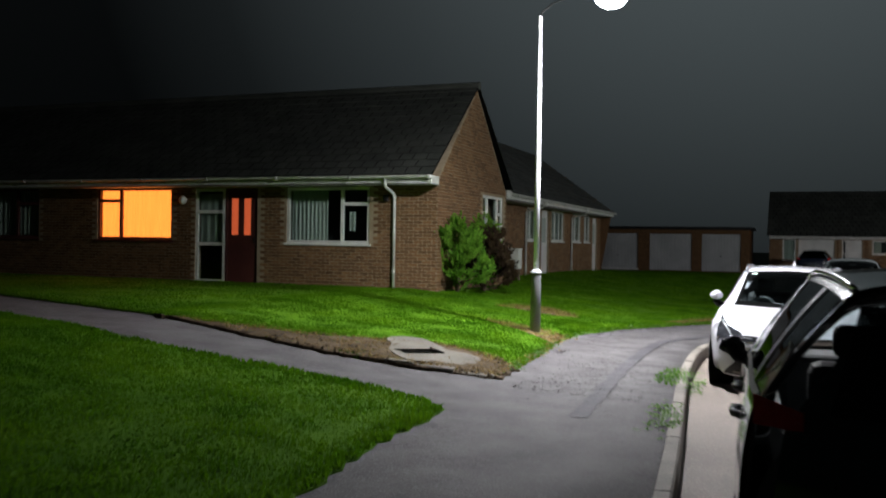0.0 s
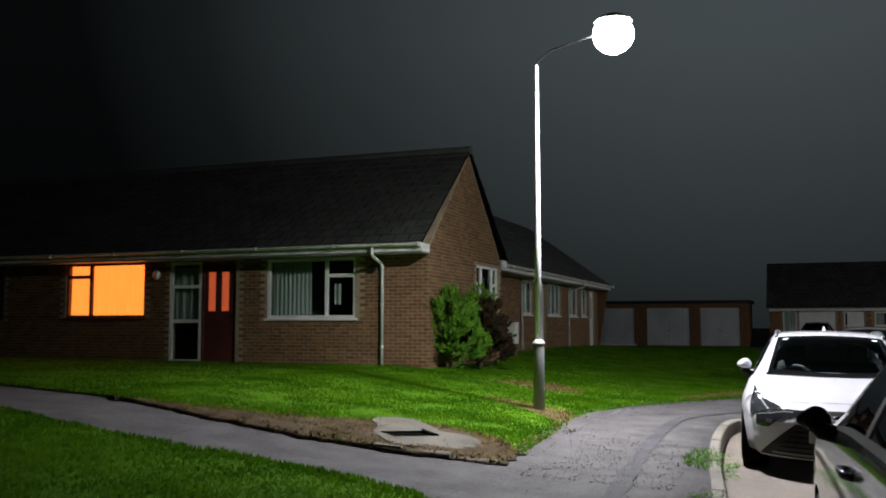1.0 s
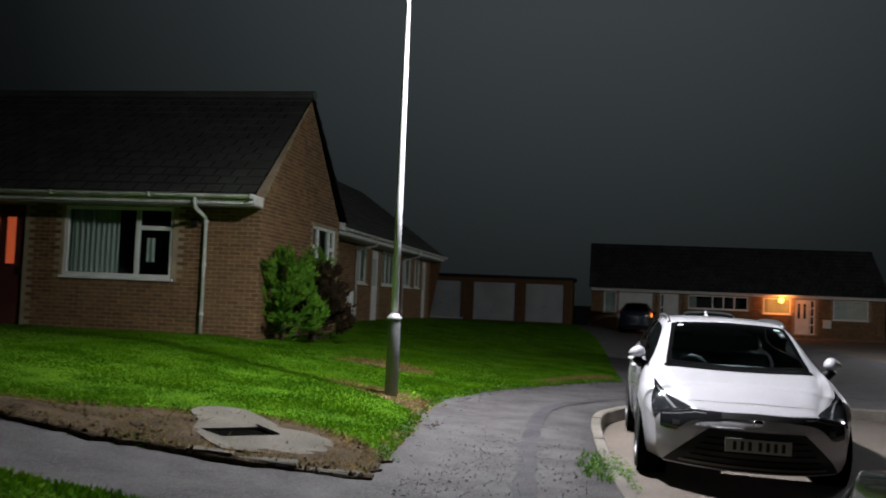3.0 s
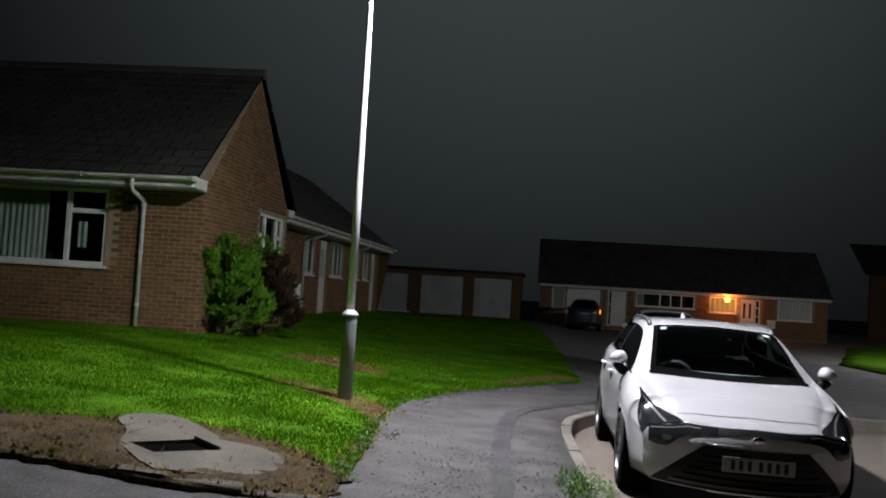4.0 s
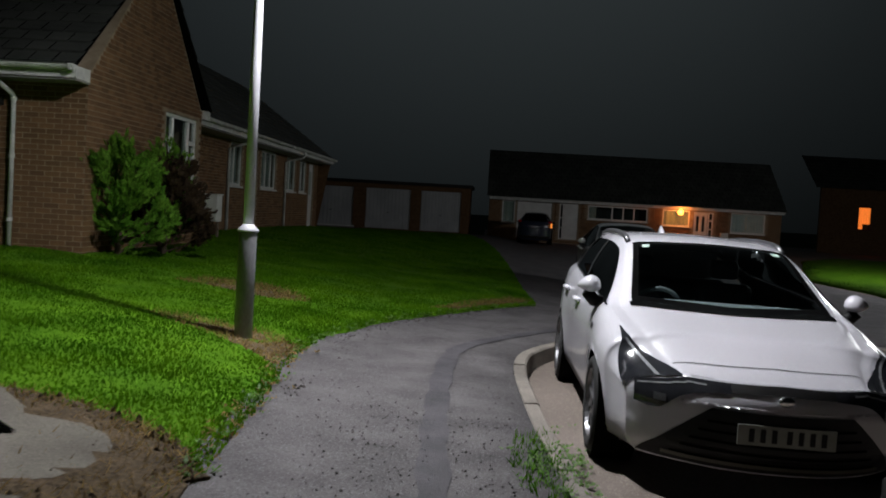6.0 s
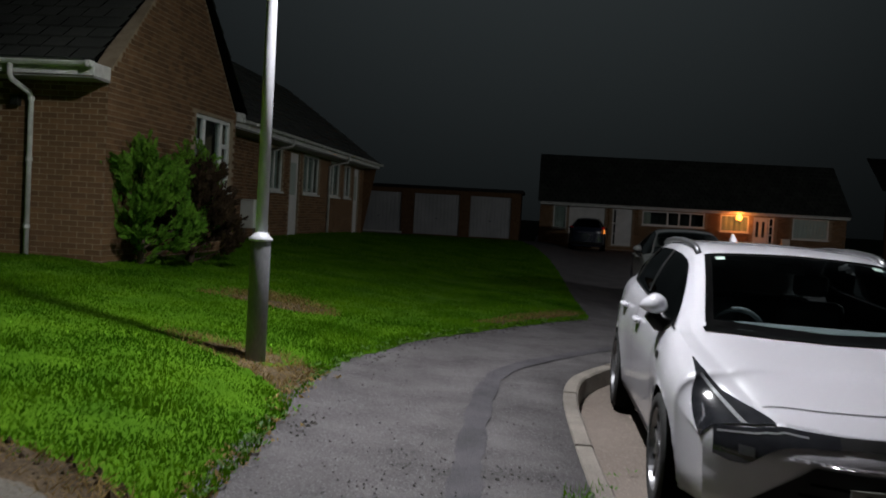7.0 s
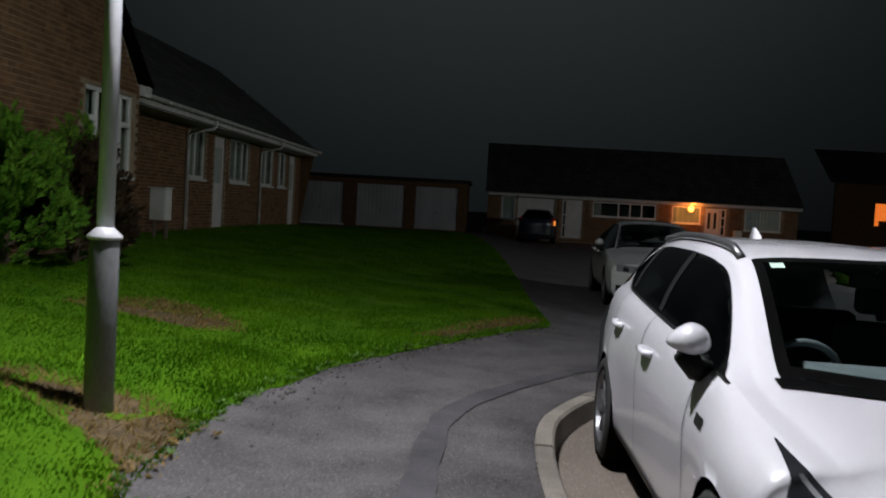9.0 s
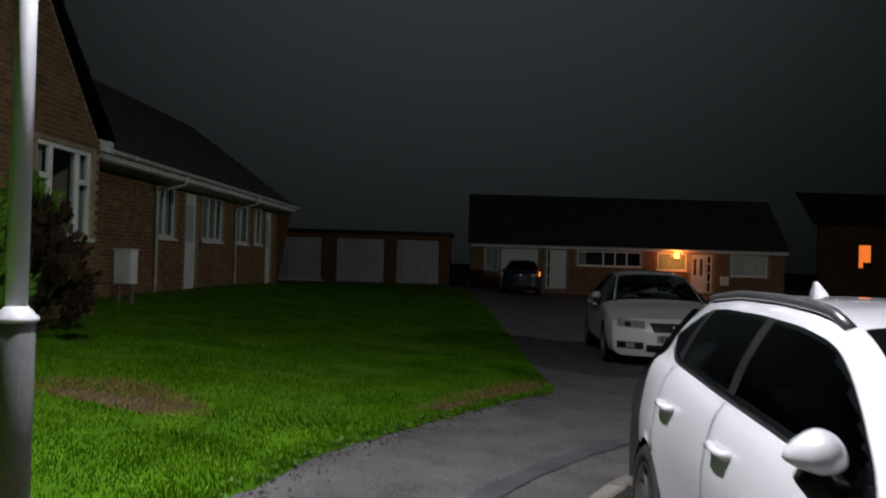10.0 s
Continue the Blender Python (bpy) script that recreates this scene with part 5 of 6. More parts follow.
            bmesh.ops.recalc_face_normals(rb, faces=rb.faces)
            part("rim", rb, M_ALLOY, wheel, "dark spoked alloy rim")
            # arch lining in near-black, so its shade is in the colour
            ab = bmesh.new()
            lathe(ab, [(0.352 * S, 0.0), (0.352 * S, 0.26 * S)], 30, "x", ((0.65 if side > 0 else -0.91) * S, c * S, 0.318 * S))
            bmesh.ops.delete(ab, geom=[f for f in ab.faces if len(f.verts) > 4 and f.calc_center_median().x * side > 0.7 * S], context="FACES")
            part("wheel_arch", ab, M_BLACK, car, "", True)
    # cabin
    cb = bmesh.new()
    box(cb, -0.70 * S, 0.70 * S, -1.9 * S, 1.1 * S, 0.25 * S, 0.32 * S)
    box(cb, -0.78 * S, -0.70 * S, -1.9 * S, 1.1 * S, 0.25 * S, 0.86 * S)
    box(cb, 0.70 * S, 0.78 * S, -1.9 * S, 1.1 * S, 0.25 * S, 0.86 * S)
    cabin = part("cabin_tub", cb, M_CABIN, car, "dark cabin trim")
    for side in (1, -1):
        patch("headliner", -1.95, 0.14, 9.5, 13, -0.02, M_CABIN, side, 20, 8, parent=cabin)
        patch("door_lining", -1.95, 1.0, 3.6, 6.2, -0.02, M_CABIN, side, 20, 6, parent=cabin)
    front_patch("tailgate_lining", lambda q, u: (0.86 * (1 - 0.35 * max(0, q - 0.5) * 2) * (2 * u - 1), 0.3 + (1.0 + tall) * q), M_CABIN, -0.03, cabin, 10, 16, end=-1)
    db = box(bmesh.new(), -0.69 * S, 0.69 * S, 0.52 * S, 0.96 * S, 0.55 * S, (0.965 + tall) * S, 0.05 * S)
    part("dashboard", db, M_DASH, cabin, "grey dashboard")
    for sx in (-0.36, 0.36):
        sb = bmesh.new()
        box(sb, (sx - 0.24) * S, (sx + 0.24) * S, -0.45 * S, 0.10 * S, 0.35 * S, 0.56 * S, 0.05 * S)
        box(sb, (sx - 0.23) * S, (sx + 0.23) * S, -0.58 * S, -0.42 * S, 0.45 * S, (1.05 + tall) * S, 0.06 * S)
        box(sb, (sx - 0.12) * S, (sx + 0.12) * S, -0.60 * S, -0.50 * S, (1.08 + tall) * S, (1.24 + tall) * S, 0.04 * S)
        part("front_seat", sb, M_CABIN, cabin, "dark front seat")
    rs = box(bmesh.new(), -0.62 * S, 0.62 * S, -1.55 * S, -1.38 * S, 0.45 * S, (1.02 + tall) * S, 0.06 * S)
    part("rear_seat", rs, M_CABIN, cabin, "dark rear seat")
    tb = bmesh.new()
    ring = [Vector((0.36 + 0.18 * math.cos(a), 0.42 + 0.06 * math.sin(a), 0.86 + tall + 0.17 * math.sin(a))) * S for a in np.linspace(0, 2 * math.pi, 25)]
    tube(tb, ring, 0.016 * S, 8, False)
    tube(tb, [ring[0], Vector((0.36, 0.46, 0.86 + tall)) * S, ring[12]], 0.016 * S, 6)
    part("steering_wheel", tb, M_DASH, cabin, "grey steering wheel", True)
    tb = box(bmesh.new(), -0.10 * S, 0.10 * S, 0.20 * S, 0.23 * S, (1.26 + tall) * S, (1.32 + tall) * S, 0.01 * S)
    part("rear_view_mirror", tb, M_TRIM, cabin)

    def lens_patch(side, material, nm, l0, l1, zfun, off, parent=None, end=1):
        return front_patch(nm, lambda q, t_: (side * (l0 + (l1 - l0) * t_), zfun(q, t_)), material, off, parent, 6, 16, end=end)

    top_z = 0.715 + tall * 0.8
    if lamps == "smoked":
        nose = section(2.35)
        cap = lambda l: float(np.interp(abs(l), nose[::-1, 0][:9], nose[::-1, 1][:9])) - 0.004
        deep = lambda l: float(np.interp(abs(l), [0.0, 0.28, 0.42, 0.54, 0.63, 0.69, 0.78], [0.050, 0.050, 0.064, 0.095, 0.155, 0.150, 0.115]))
        for side in (1, -1):
            h_ = lens_patch(side, M_LENSDARK, "headlamp", 0.28, 0.755, lambda q, t_: cap(0.28 + 0.475 * t_) - (1 - q) * deep(0.28 + 0.475 * t_), 0.008)
            patch("headlamp_side", 1.50, 2.349, 3.9, 6.02, 0.007, M_LENSDARK, side, 30, 12, parent=h_, hi=lambda f: 6.02 + 3.3 * smoothstep((f - 1.95) / 0.38), lo=lambda f: 5.92 - 1.95 * (max(0.0, f - 1.50) / 0.849) ** 0.95)
            lens_patch(side, M_LENSCLEAR, "light_strip", 0.40, 0.74, lambda q, t_: cap(0.40 + 0.34 * t_) - 0.026 + q * 0.008, 0.011, h_)
            patch("light_strip_side", 1.70, 2.345, 5.62, 5.76, 0.010, M_LENSCLEAR, side, 16, 3, parent=h_)
            lens_patch(side, M_ALLOY, "headlamp_reflector", 0.60, 0.66, lambda q, t_: cap(0.63) - 0.115 + q * 0.040, 0.011, h_)
        over_bonnet("bonnet_seam", 2.165, 2.172, 2, 9.6, 0.003, M_TRIM, (0, 0, 1), "")
        front_patch("upper_grille", lambda q, t_: (-0.285 + 0.57 * t_, cap(-0.285 + 0.57 * t_) - 0.046 * (1 - q)), M_TRIM, 0.007, nz=4, nl=24)
        g_ = front_patch("lower_grille", lambda q, t_: ((0.72 - 0.34 * q ** 1.2) * (2 * t_ - 1), 0.20 + 0.335 * q), M_TRIM, 0.006, nz=10, nl=30, label_="wide black lower grille")
        for k in range(5):
            z0 = 0.25 + 0.052 * k
            front_patch("grille_bar", lambda q, t_: ((0.60 - 0.26 * (z0 - 0.2) / 0.33) * (2 * t_ - 1), z0 + 0.012 * q), M_BLACK, 0.012, g_, 2, 24)
        front_patch("bumper_lip", lambda q, t_: (0.60 * (2 * t_ - 1), 0.225 + 0.022 * q), M_LOWER, 0.016, g_, 2, 24, "grey lower lip of the bumper")
    elif lamps == "clear":
        for side in (1, -1):
            h_ = lens_patch(side, M_LENSCLEAR, "headlamp", 0.42, 0.80, lambda q, t_: 0.60 + 0.11 * q + 0.02 * t_, 0.008)
            lens_patch(side, M_TRIM, "headlamp_shadow", 0.62, 0.70, lambda q, t_: 0.62 + 0.07 * q, 0.010, h_)
            lens_patch(side, M_TRIM, "fog_recess", 0.44, 0.80, lambda q, t_: 0.30 + 0.10 * q, 0.006)
            lens_patch(side, M_LENSCLEAR, "fog_lamp", 0.56, 0.68, lambda q, t_: 0.315 + 0.07 * q, 0.010)
        front_patch("upper_grille", lambda q, t_: ((0.36 - 0.06 * (1 - q)) * (2 * t_ - 1), 0.555 + 0.135 * q), M_TRIM, 0.008, nz=6, nl=24, label_="black slatted upper grille")
        front_patch("lower_grille", lambda q, t_: (0.40 * (2 * t_ - 1), 0.26 + 0.11 * q), M_TRIM, 0.006, nz=4, nl=24)
    if lamps in ("smoked", "clear"):
        badge_z = 0.605 if lamps == "smoked" else 0.63
        b_ = bmesh.new()
        lathe(b_, [(0.001, -0.004), (0.045 * S, 0.0), (0.04 * S, 0.012), (0.001, 0.014)], 20)
        bmesh.ops.transform(b_, matrix=Matrix.Translation(Vector((0, front_f(0, badge_z) + 0.008, badge_z)) * S) @ Matrix.Rotation(radians(-90), 4, "X") @ Matrix.Diagonal((1, 0.7, 1, 1)), verts=b_.verts)
        part("badge", b_, M_BRIGHT, car, "plain oval metal badge", True)
        zc = 0.425 if lamps == "smoked" else 0.46
        bp = box(bmesh.new(), -0.26 * S, 0.26 * S, (front_f(0, zc) + 0.012) * S, (front_f(0, zc) + 0.022) * S, (zc - 0.055) * S, (zc + 0.055) * S, 0.004)
        plate = part("number_plate", bp, M_PLATE, car, "plain pale number plate with bars")
        for k, x in enumerate((-0.195, -0.135, -0.075, -0.015, 0.065, 0.125, 0.185)):
            bb = box(bmesh.new(), (x - 0.014) * S, (x + 0.014) * S, (front_f(0, zc) + 0.0222) * S, (front_f(0, zc) + 0.025) * S, (zc - 0.036) * S, (zc + 0.036) * S)
            part("bar", bb, M_TRIM, plate)
    if ends == "tail":
        for side in (1, -1):
            t_ = front_patch("tail_lamp", lambda q, u: (side * (0.70 + 0.16 * u), 1.0 + tall + (0.10 - 0.04 * (1 - u)) * q), M_REDLENS, 0.010, end=-1, nz=6, nl=12, label_="red tail lamp")
            patch("tail_lamp_side", -2.39, -2.15, 5.0, 6.0, 0.008, M_REDLENS, side, 10, 6, parent=t_)
        front_patch("rear_window", lambda q, u: ((0.62 - 0.10 * q) * (2 * u - 1), 1.06 + tall + 0.36 * q), M_DARKGLASS, 0.006, end=-1, nz=8, nl=20)
        front_patch("rear_bumper_trim", lambda q, u: (0.78 * (2 * u - 1), 0.26 + 0.16 * q), M_TRIM, 0.006, end=-1, nz=5, nl=24)
    return car, surf, S


# white estate facing the walker
white, surf, S = make_car("estate_car", pose(0.835, 12.957, -0.336, 0, -1.0, 180.0), M_WHITECAR, "white estate car with a black grille parked at the kerb", 1.075, M_DARKGLASS, "estate", "smoked")
fin = bmesh.new()
rows = []
for q, (y0, y1, w) in zip((-0.25, 0.4, 0.75, 1.0), ((-1.62, -1.38, 0.032), (-1.625, -1.46, 0.024), (-1.63, -1.53, 0.014), (-1.635, -1.585, 0.006))):
    zt = 1.405 + 0.085 * q
    rows.append([Vector(v) * S for v in ((-w, y0, zt), (-w, (y0 + y1) / 2, zt), (0, y1, zt), (w, (y0 + y1) / 2, zt), (w, y0, zt), (-w, y0, zt))])
sheet(rows, fin)
fin.faces.new([fin.verts.new(v) for v in rows[-1][:-1]])
part("roof_aerial", fin, M_WHITECAR, white, "white shark-fin aerial", True)
for side in (1, -1):
    b_ = sheet([[surf(f, v, side, 0.007) for v in (11.10, 11.25, 11.40)] for f in (0.375, 0.40, 0.425)])
    part("sticker", b_, M_STICKER, white, "pale green windscreen sticker")
    b_ = sheet([[surf(f, v, side, 0.004) for v in (4.15, 4.4)] for f in (0.98, 1.04, 1.10)])
    part("wing_badge", b_, M_TRIM, white)

make_car("hatchback_car", pose(2.28, 26.6, -0.335, 0, 0, 178), M_SILVERCAR, "pale silver hatchback with a dark grille parked on the tarmac", 1.085, M_DARKGLASS, "saloon", "clear")
make_car("tall_car", pose(1.60, 4.54, -0.336, 0, 0, 3), M_DARKCAR, "dark green tall car with red tail lamps at the kerb", 1.055, M_DARKGLASS, "tall", None, "tail")
blue, bsurf, bS = make_car("hatchback_car", pose(1.75, 57.0, -0.27, 0, 0, -4), M_BLUECAR, "dark blue hatchback parked before a white garage door", 1.05, M_DARKGLASS, "tall", None, "tail")
# amber rear light: the light it reflects is painted as glow
b_ = box(bmesh.new(), 0.80 * bS, 0.88 * bS, -2.30 * bS, -2.22 * bS, 0.86 * bS, 1.08 * bS, 0.01)
part("rear_light_reflection", b_, M_AMBER, blue, "amber rear light, its reflection painted as a glow")


# ---- shrubs ----
def shrub(name, x, y, h, r, material, label, seed, sprays=1500, upright=True):
    """A shrub: stem, limbs and a crown of many small flat sprays."""
    rnd = random.Random(seed)
    z0 = ground_z(x, y) + 0.03
    sh = thing(name, Matrix.Translation((x, y, z0)), label, "shrub")
    bm = tube(bmesh.new(), [(0, 0, -0.08), (0.02, 0.01, h * 0.3), (0.0, 0.03, h * 0.62)], [0.05, 0.04, 0.015], 8)
    part("trunk", bm, M_BARK, sh, "", True)
    verts, faces = [], []
    limbs = []
    lb = bmesh.new()
    for k in range(15):
        a, q = 2.4 * k + rnd.uniform(-0.5, 0.5), (k + 0.5) / 15
        reach = r * (1.02 - 0.75 * q ** 1.5) * rnd.uniform(0.75, 1.12)
        p0 = Vector((0, 0, h * q * 0.5))
        tip = Vector((math.cos(a) * reach, math.sin(a) * reach, h * min(0.98, q * 0.62 + 0.30 + rnd.uniform(-0.04, 0.08))))
        knee = p0.lerp(tip, 0.55) + Vector((math.cos(a), math.sin(a), -0.6)) * 0.10
        tube(lb, [p0, knee, tip], [0.014, 0.009, 0.004], 5)
        limbs += [(p0, knee), (knee, tip), (knee, tip)]
        for _ in range(5):
            start = p0.lerp(knee, rnd.uniform(0.4, 1.0)) if rnd.random() < 0.4 else knee.lerp(tip, rnd.uniform(0.0, 0.7))
            b_ = a + rnd.uniform(-1.1, 1.1)
            limbs.append((start, start + Vector((math.cos(b_), math.sin(b_), rnd.uniform(0.2, 1.1))) * rnd.uniform(0.12, 0.26)))
    limbs.append((Vector((0, 0, h * 0.5)), Vector((0.05, 0.0, h * 1.0))))
    limbs.append((Vector((0, 0, h * 0.45)), Vector((-0.14, 0.1, h * 0.9))))
    part("limb", lb, M_BARK, sh)
    for k in range(sprays):
        p0, p1 = rnd.choice(limbs)
        t_ = rnd.uniform(0.05, 1.08) ** 0.8
        c = p0.lerp(p1, t_) + Vector((rnd.gauss(0, 0.040), rnd.gauss(0, 0.040), rnd.gauss(0, 0.035)))
        d = ((p1 - p0).normalized() + Vector((rnd.uniform(-0.6, 0.6), rnd.uniform(-0.6, 0.6), rnd.uniform(-0.1, 0.9)))).normalized()
        s1 = d.cross(Vector((rnd.uniform(-1, 1), rnd.uniform(-1, 1), rnd.uniform(-1, 1)))).normalized()
        ln = rnd.uniform(0.07, 0.16)
        b = len(verts)
        verts.append(tuple(c))
        n_ = 0
        for j in range(5):
            q = (j + 0.6) / 5
            for sgn in (-1, 1):
                root = c + d * ln * q * 0.8
                tipv = root + (d * 0.8 + s1 * sgn * 0.8) * ln * 0.40 * (1.1 - q * 0.6) + Vector((0, 0, -0.01))
                w = d * 0.012
                i = len(verts)
                verts += [tuple(root - w), tuple(root + w * 1.3), tuple(tipv)]
                faces.append((i, i + 1, i + 2))
        i = len(verts)
        verts += [tuple(c - s1 * 0.007), tuple(c + s1 * 0.007), tuple(c + d * ln)]
        faces.append((i, i + 1, i + 2))
    raw("crown", verts, faces, material, sh, "feathery crown of small sprays")
    return sh


shrub("conifer_shrub", -6.36, 18.30, 1.80, 0.74, M_CONIFER, "bright green feathery conifer shrub beside the gable wall", 5, 4600)
shrub("conifer_shrub", -6.28, 19.85, 2.00, 0.26, M_CONIFER, "slim green conifer growing through the dark shrub", 6, 1300)
shrub("dark_shrub", -6.14, 19.60, 1.62, 0.74, M_REDLEAF, "dark purple-brown leafy shrub beside the gable wall", 8, 3400)


# ---- grass, weeds, litter ----
def blades(name, outline, holes, count, box_, size, material, label, seed, keep_in=None, lift=0.032, lean=0.6, width=0.009):
    """Many grass blades over an outline, thinned in the holes."""
    rng = np.random.default_rng(seed)
    x, y = rng.uniform(box_[0], box_[1], count), rng.uniform(box_[2], box_[3], count)
    ok = inside(x, y, outline)
    for h_ in holes:
        ok &= ~(inside(x, y, h_) & (rng.random(count) < (0.70 if h_ is SOIL[0] else 0.93)))
    if keep_in:
        ok &= np.any([inside(x, y, k_) for k_ in keep_in], axis=0)
    x, y = x[ok], y[ok]
    n = len(x)
    patchy = np.array([noise.noise(Vector((a * 0.9, b * 0.9, seed))) + 0.6 * noise.noise(Vector((a * 3.1, b * 3.1, seed))) for a, b in zip(x, y)])
    hgt = size * (0.65 + 0.7 * rng.random(n)) * (1 + 0.5 * patchy)
    z = np.array([ground_z(a, b) for a, b in zip(x, y)]) + lift - 0.012
    a = rng.uniform(0, 2 * np.pi, n)
    w = width * (0.6 + 0.8 * rng.random(n))
    lx_, ly_ = rng.normal(0, lean * 0.5, n) * hgt, rng.normal(0, lean * 0.5, n) * hgt
    v = np.empty((n, 3, 3))
    v[:, 0] = np.stack([x - np.cos(a) * w, y - np.sin(a) * w, z], 1)
    v[:, 1] = np.stack([x + np.cos(a) * w, y + np.sin(a) * w, z], 1)
    v[:, 2] = np.stack([x + lx_, y + ly_, z + hgt], 1)
    me = bpy.data.meshes.new(name)
    me.vertices.add(3 * n)
    me.vertices.foreach_set("co", v.ravel())
    me.loops.add(3 * n)
    me.loops.foreach_set("vertex_index", np.arange(3 * n))
    me.polygons.add(n)
    me.polygons.foreach_set("loop_start", np.arange(0, 3 * n, 3))
    me.polygons.foreach_set("loop_total", np.full(n, 3))
    me.update()
    me.validate()
    me.materials.append(material)
    return tagged(new(name, me), label, "grass", kind="stuff")


HOUSE_FOOT = [[(-24, 17.6), (-6.5, 17.6), (-6.5, 22.95), (-7.7, 22.95), (-7.7, 41.2), (-24, 41.2)]]
blades("grass", out2, SOIL + [SLAB] + HOUSE_FOOT, 110000, (-8, -2, 8.4, 16), 0.036, M_BLADE, "short bright green lawn grass", 11)
blades("grass", out2, SOIL + HOUSE_FOOT, 130000, (-9, 0.1, 16, 26), 0.040, M_BLADE, "short bright green lawn grass", 12, width=0.012)
blades("grass", out2, HOUSE_FOOT, 70000, (-8, 0, 26, 56), 0.055, M_BLADE, "short green lawn grass", 13, width=0.02)
blades("grass", out2, HOUSE_FOOT, 60000, (-22, -8, 8.6, 18), 0.040, M_BLADE, "short green lawn grass", 14, width=0.014)
blades("grass", out1, [], 120000, (-10, -1.6, 2.5, 9), 0.040, M_BLADE, "short bright green lawn grass", 15, width=0.010)
blades("grass", out1, [], 30000, (-22, -9, 3, 14), 0.040, M_BLADE, "short green lawn grass", 16, width=0.016)
blades("dry_grass", out2, [SLAB], 75000, (-7, 0, 8.4, 21), 0.05, M_DRY, "dry straw-coloured grass over bare soil", 17, SOIL, 0.045, 2.2, 0.006)
verge_z = blades("grass", VERGE, [], 20000, (9, 24, 26, 58), 0.10, M_BLADE, "lamp-lit verge grass", 18, width=0.03)
for v in verge_z.data.vertices:
    v.co.z = v.co.z + 0.18 - 0.33 + 0.15


def tufts(name, places, label, seed, size=0.07, material=None):
    """Broad-leaved weeds in small rosettes."""
    rnd = random.Random(seed)
    verts, faces = [], []
    for x, y, z in places:
        for k in range(rnd.randint(5, 10)):
            a, ln = rnd.uniform(0, 6.28), size * rnd.uniform(0.5, 1.2)
            d, s_ = Vector((math.cos(a), math.sin(a), rnd.uniform(0.2, 0.9))), Vector((-math.sin(a), math.cos(a), 0)) * ln * 0.28
            c = Vector((x + rnd.gauss(0, 0.02), y + rnd.gauss(0, 0.02), z))
            i = len(verts)
            verts += [tuple(c), tuple(c + d * ln * 0.5 + s_), tuple(c + d * ln), tuple(c + d * ln * 0.5 - s_)]
            faces.append((i, i + 1, i + 2, i + 3))
    return raw(name, verts, faces, material or M_WEED, None, label, "stuff", "weeds")


rnd = random.Random(31)
edge = along([(-2.30, 9.4), (-2.38, 11.0), (-2.50, 12.3), (-2.57, 13.3), (-2.52, 14.4), (-2.17, 15.9), (-1.70, 17.0), (-1.22, 18.0), (-0.62, 19.2), (-0.16, 20.0)], 0.045)
tufts("edge_weeds", [(x + rnd.gauss(-0.04, 0.05), y + rnd.gauss(0, 0.04), ground_z(x, y) + rnd.uniform(0.01, 0.05)) for x, y, d in edge if rnd.random() < 0.75], "broad-leaved weeds along the lawn edge", 32, 0.042)
tufts("edge_straw", [(x + rnd.gauss(-0.12, 0.09), y + rnd.gauss(0, 0.05), ground_z(x, y) + rnd.uniform(0.01, 0.045)) for x, y, d in edge if y < 13.5 and rnd.random() < 0.9 for _ in range(2)], "dry straw tufts along the lawn edge", 35, 0.036, M_DRY)
tufts("kerb_weeds", [(-0.48 + rnd.gauss(0, 0.09) - (y_ - 10.5) * 0.07, y_, -0.16) for y_ in [rnd.gauss(10.55, 0.32) for _ in range(90)]] + [(-0.28 + rnd.gauss(0, 0.06), y_, -0.31) for y_ in [rnd.gauss(10.9, 0.5) for _ in range(60)]], "small green weeds growing at the kerb", 33, 0.032)
tufts("kerb_weeds", [(-0.22 + rnd.gauss(0, 0.10) - (y_ - 7.5) * 0.09, y_, -0.16) for y_ in [rnd.gauss(7.7, 0.4) for _ in range(90)]], "small green weeds growing at the kerb", 34, 0.032)

KERB_GRASS = [(-0.66, 9.9), (-0.42, 9.7), (-0.36, 10.4), (-0.44, 11.3), (-0.66, 11.2), (-0.72, 10.5)]
blades("kerb_grass", KERB_GRASS, [], 800, (-0.8, -0.3, 9.6, 11.4), 0.050, M_BLADE, "thin grass growing over the kerb joint", 19, lift=0.012, lean=0.9, width=0.005)

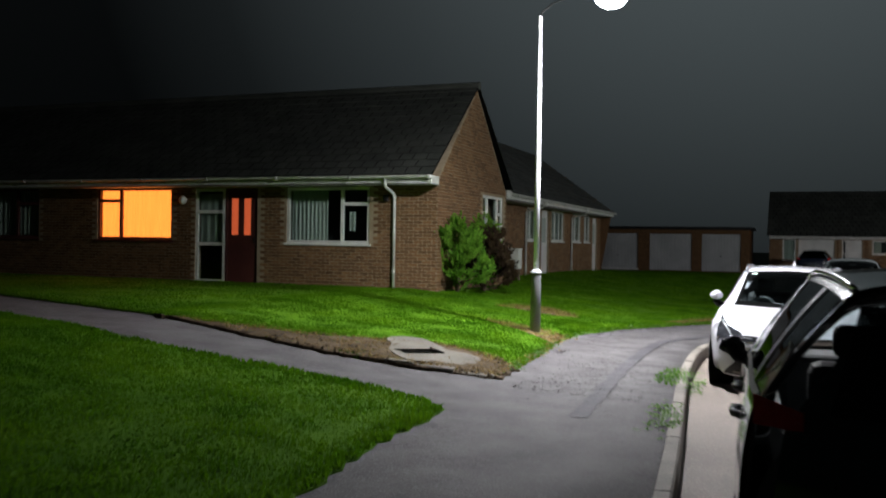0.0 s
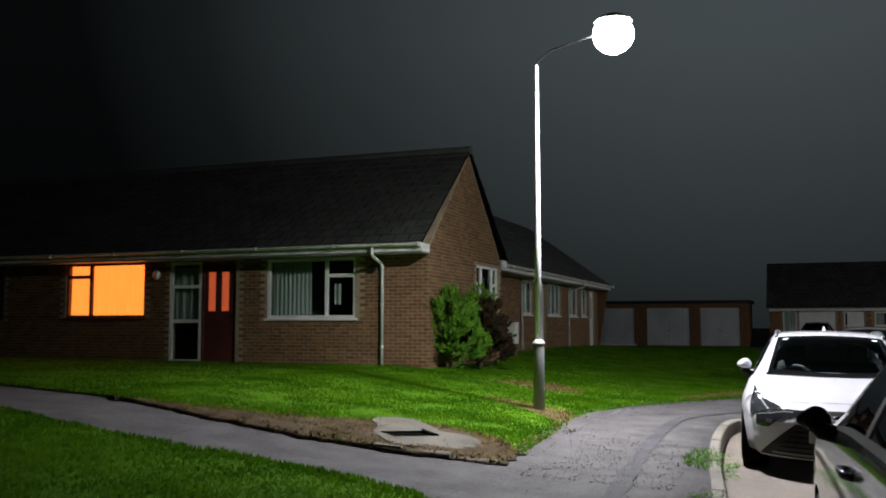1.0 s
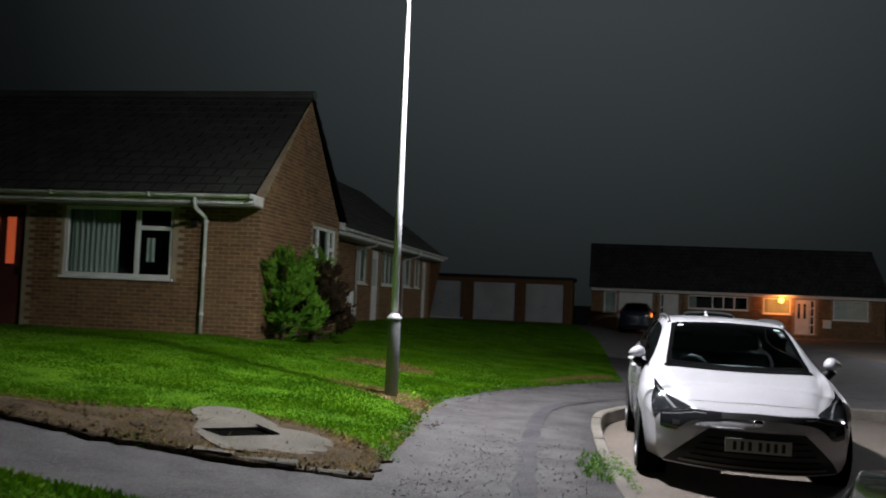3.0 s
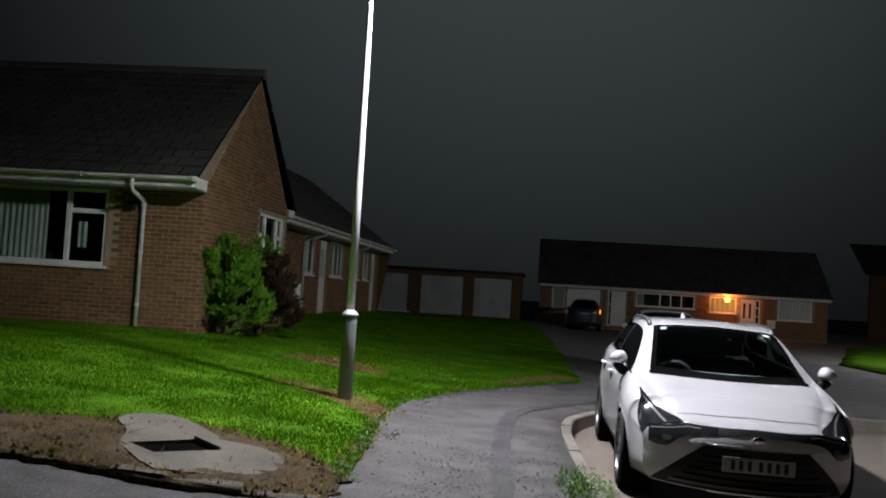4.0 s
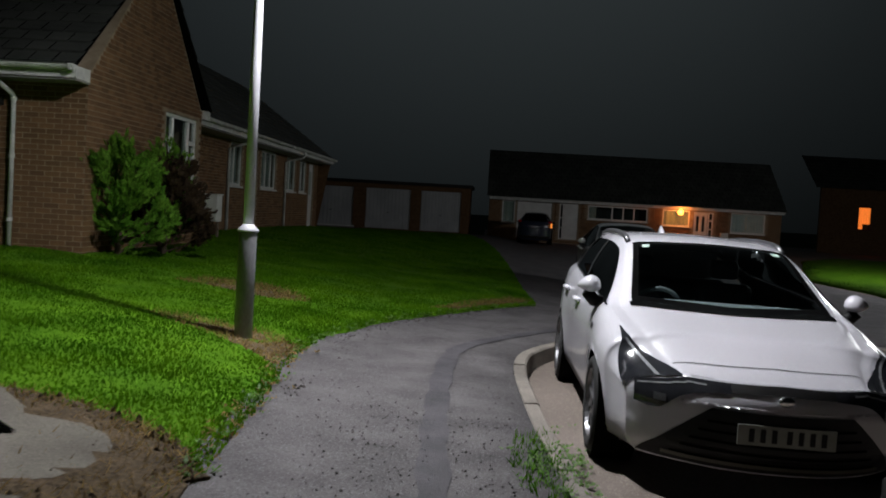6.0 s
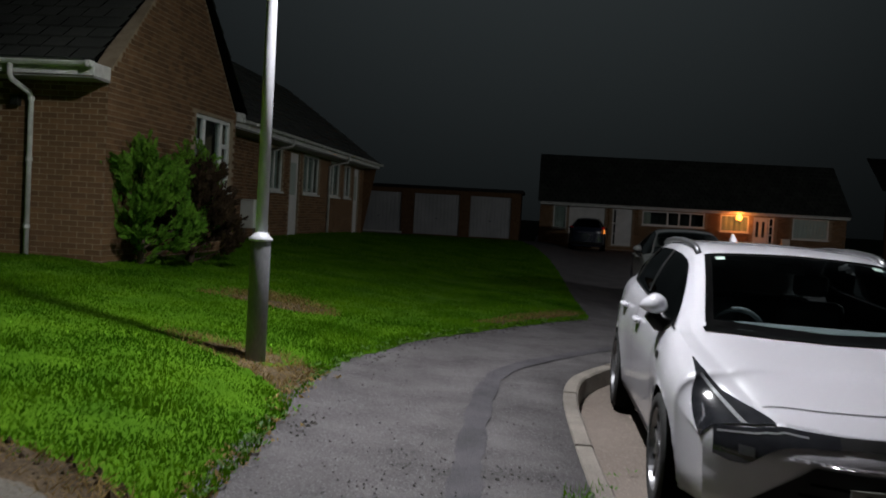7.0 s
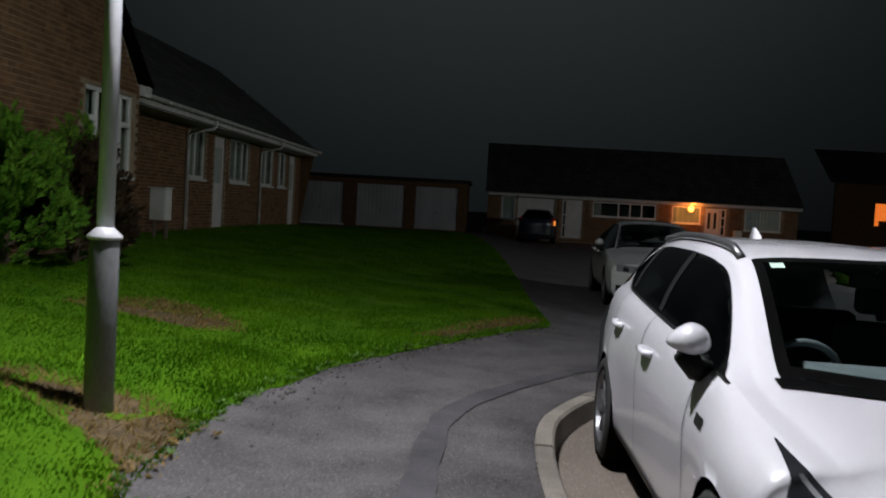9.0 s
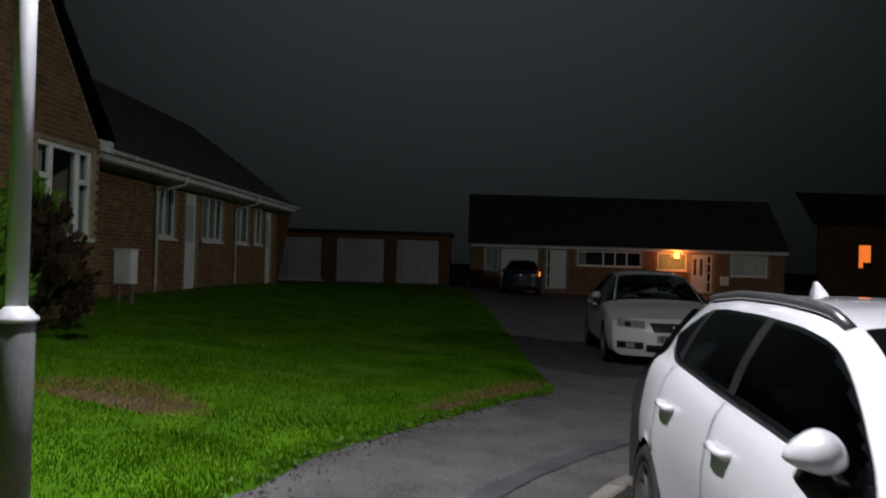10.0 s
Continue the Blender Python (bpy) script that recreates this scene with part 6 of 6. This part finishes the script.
verts, faces = [], []
for k in range(1900):
    y = rnd.uniform(7.5, 21)
    if k < 750:
        e = edge[min(len(edge) - 1, int(rnd.random() * len(edge)))]
        x, y = e[0] + abs(rnd.gauss(0, 0.12)), e[1] + rnd.uniform(-0.03, 0.03)
    else:
        x = rnd.uniform(-2.2, -0.6)
        if k > 1150:
            y = 8.4 + 3.2 * rnd.random() ** 1.6
    s_ = rnd.uniform(0.004, 0.014) * ((1.5 if y < 13.5 else 1.1) if k < 750 else 0.7)
    i = len(verts)
    z = ground_z(x, y) + 0.004
    a = rnd.uniform(0, 6.28)
    for q in range(4):
        verts.append((x + s_ * math.cos(a + q * 1.57) * rnd.uniform(0.7, 1.3), y + s_ * math.sin(a + q * 1.57) * rnd.uniform(0.7, 1.3), z))
    verts.append((x, y, z + s_ * 1.1))
    faces += [(i, i + 1, i + 4), (i + 1, i + 2, i + 4), (i + 2, i + 3, i + 4), (i + 3, i, i + 4)]
raw("grit", verts, faces, M_STONE, None, "loose dark grit and clods on the footpath", "stuff", "stones")

verts, faces = [], []
while len(verts) < 5 * 420:
    x, y = rnd.uniform(-5.5, -2.2), rnd.uniform(8.45, 10.4)
    if not inside(np.array([x]), np.array([y]), SOIL[0])[0] or inside(np.array([x]), np.array([y]), SLAB_IN)[0]:
        continue
    s_, a, i = rnd.uniform(0.008, 0.034), rnd.uniform(0, 6.28), len(verts)
    z = ground_z(x, y) + 0.040
    for q in range(4):
        verts.append((x + s_ * math.cos(a + q * 1.57) * rnd.uniform(0.6, 1.4), y + s_ * math.sin(a + q * 1.57) * rnd.uniform(0.6, 1.4), z))
    verts.append((x + rnd.gauss(0, 0.3) * s_, y + rnd.gauss(0, 0.3) * s_, z + 0.012 + s_ * rnd.uniform(0.5, 1.0)))
    faces += [(i, i + 1, i + 4), (i + 1, i + 2, i + 4), (i + 2, i + 3, i + 4), (i + 3, i, i + 4)]
raw("soil_clods", verts, faces, M_SOIL, None, "dark crumbly clods on the bare soil", "stuff", "soil clods")

# ---- brickwork, last ----
lay_bricks(MF, bricks(MF, 24 + GX, 0.33, EZ, OPEN1), front, (GX, FY, 1.5), 150)


def gable_span(z):
    k = (z - EZ - 0.1) / (RIDGE - 0.08 - EZ - 0.1)
    return (DEPTH / 2 * k + 0.02, DEPTH - DEPTH / 2 * k - 0.02) if k > 0 else (0, DEPTH)


lay_bricks(MG, bricks(MG, DEPTH, 0.18, EZ + 0.1, OPENG, gable_span), gable, (GX, FY, 1.5), 150)
lay_bricks(MR, bricks(MR, RY1 - RY0, 0.0, EZ, OPENR), rw, (RX, RY0, 1.5), 0)
lay_bricks(MB, far_faces, bw, (8, FB, 1), 0)

# ---- layout units to metres ----
for ob in bpy.data.objects:
    if ob.parent is None and ob.type in ("MESH", "EMPTY"):
        ob.matrix_basis = Matrix.Scale(UNIT, 4) @ ob.matrix_basis
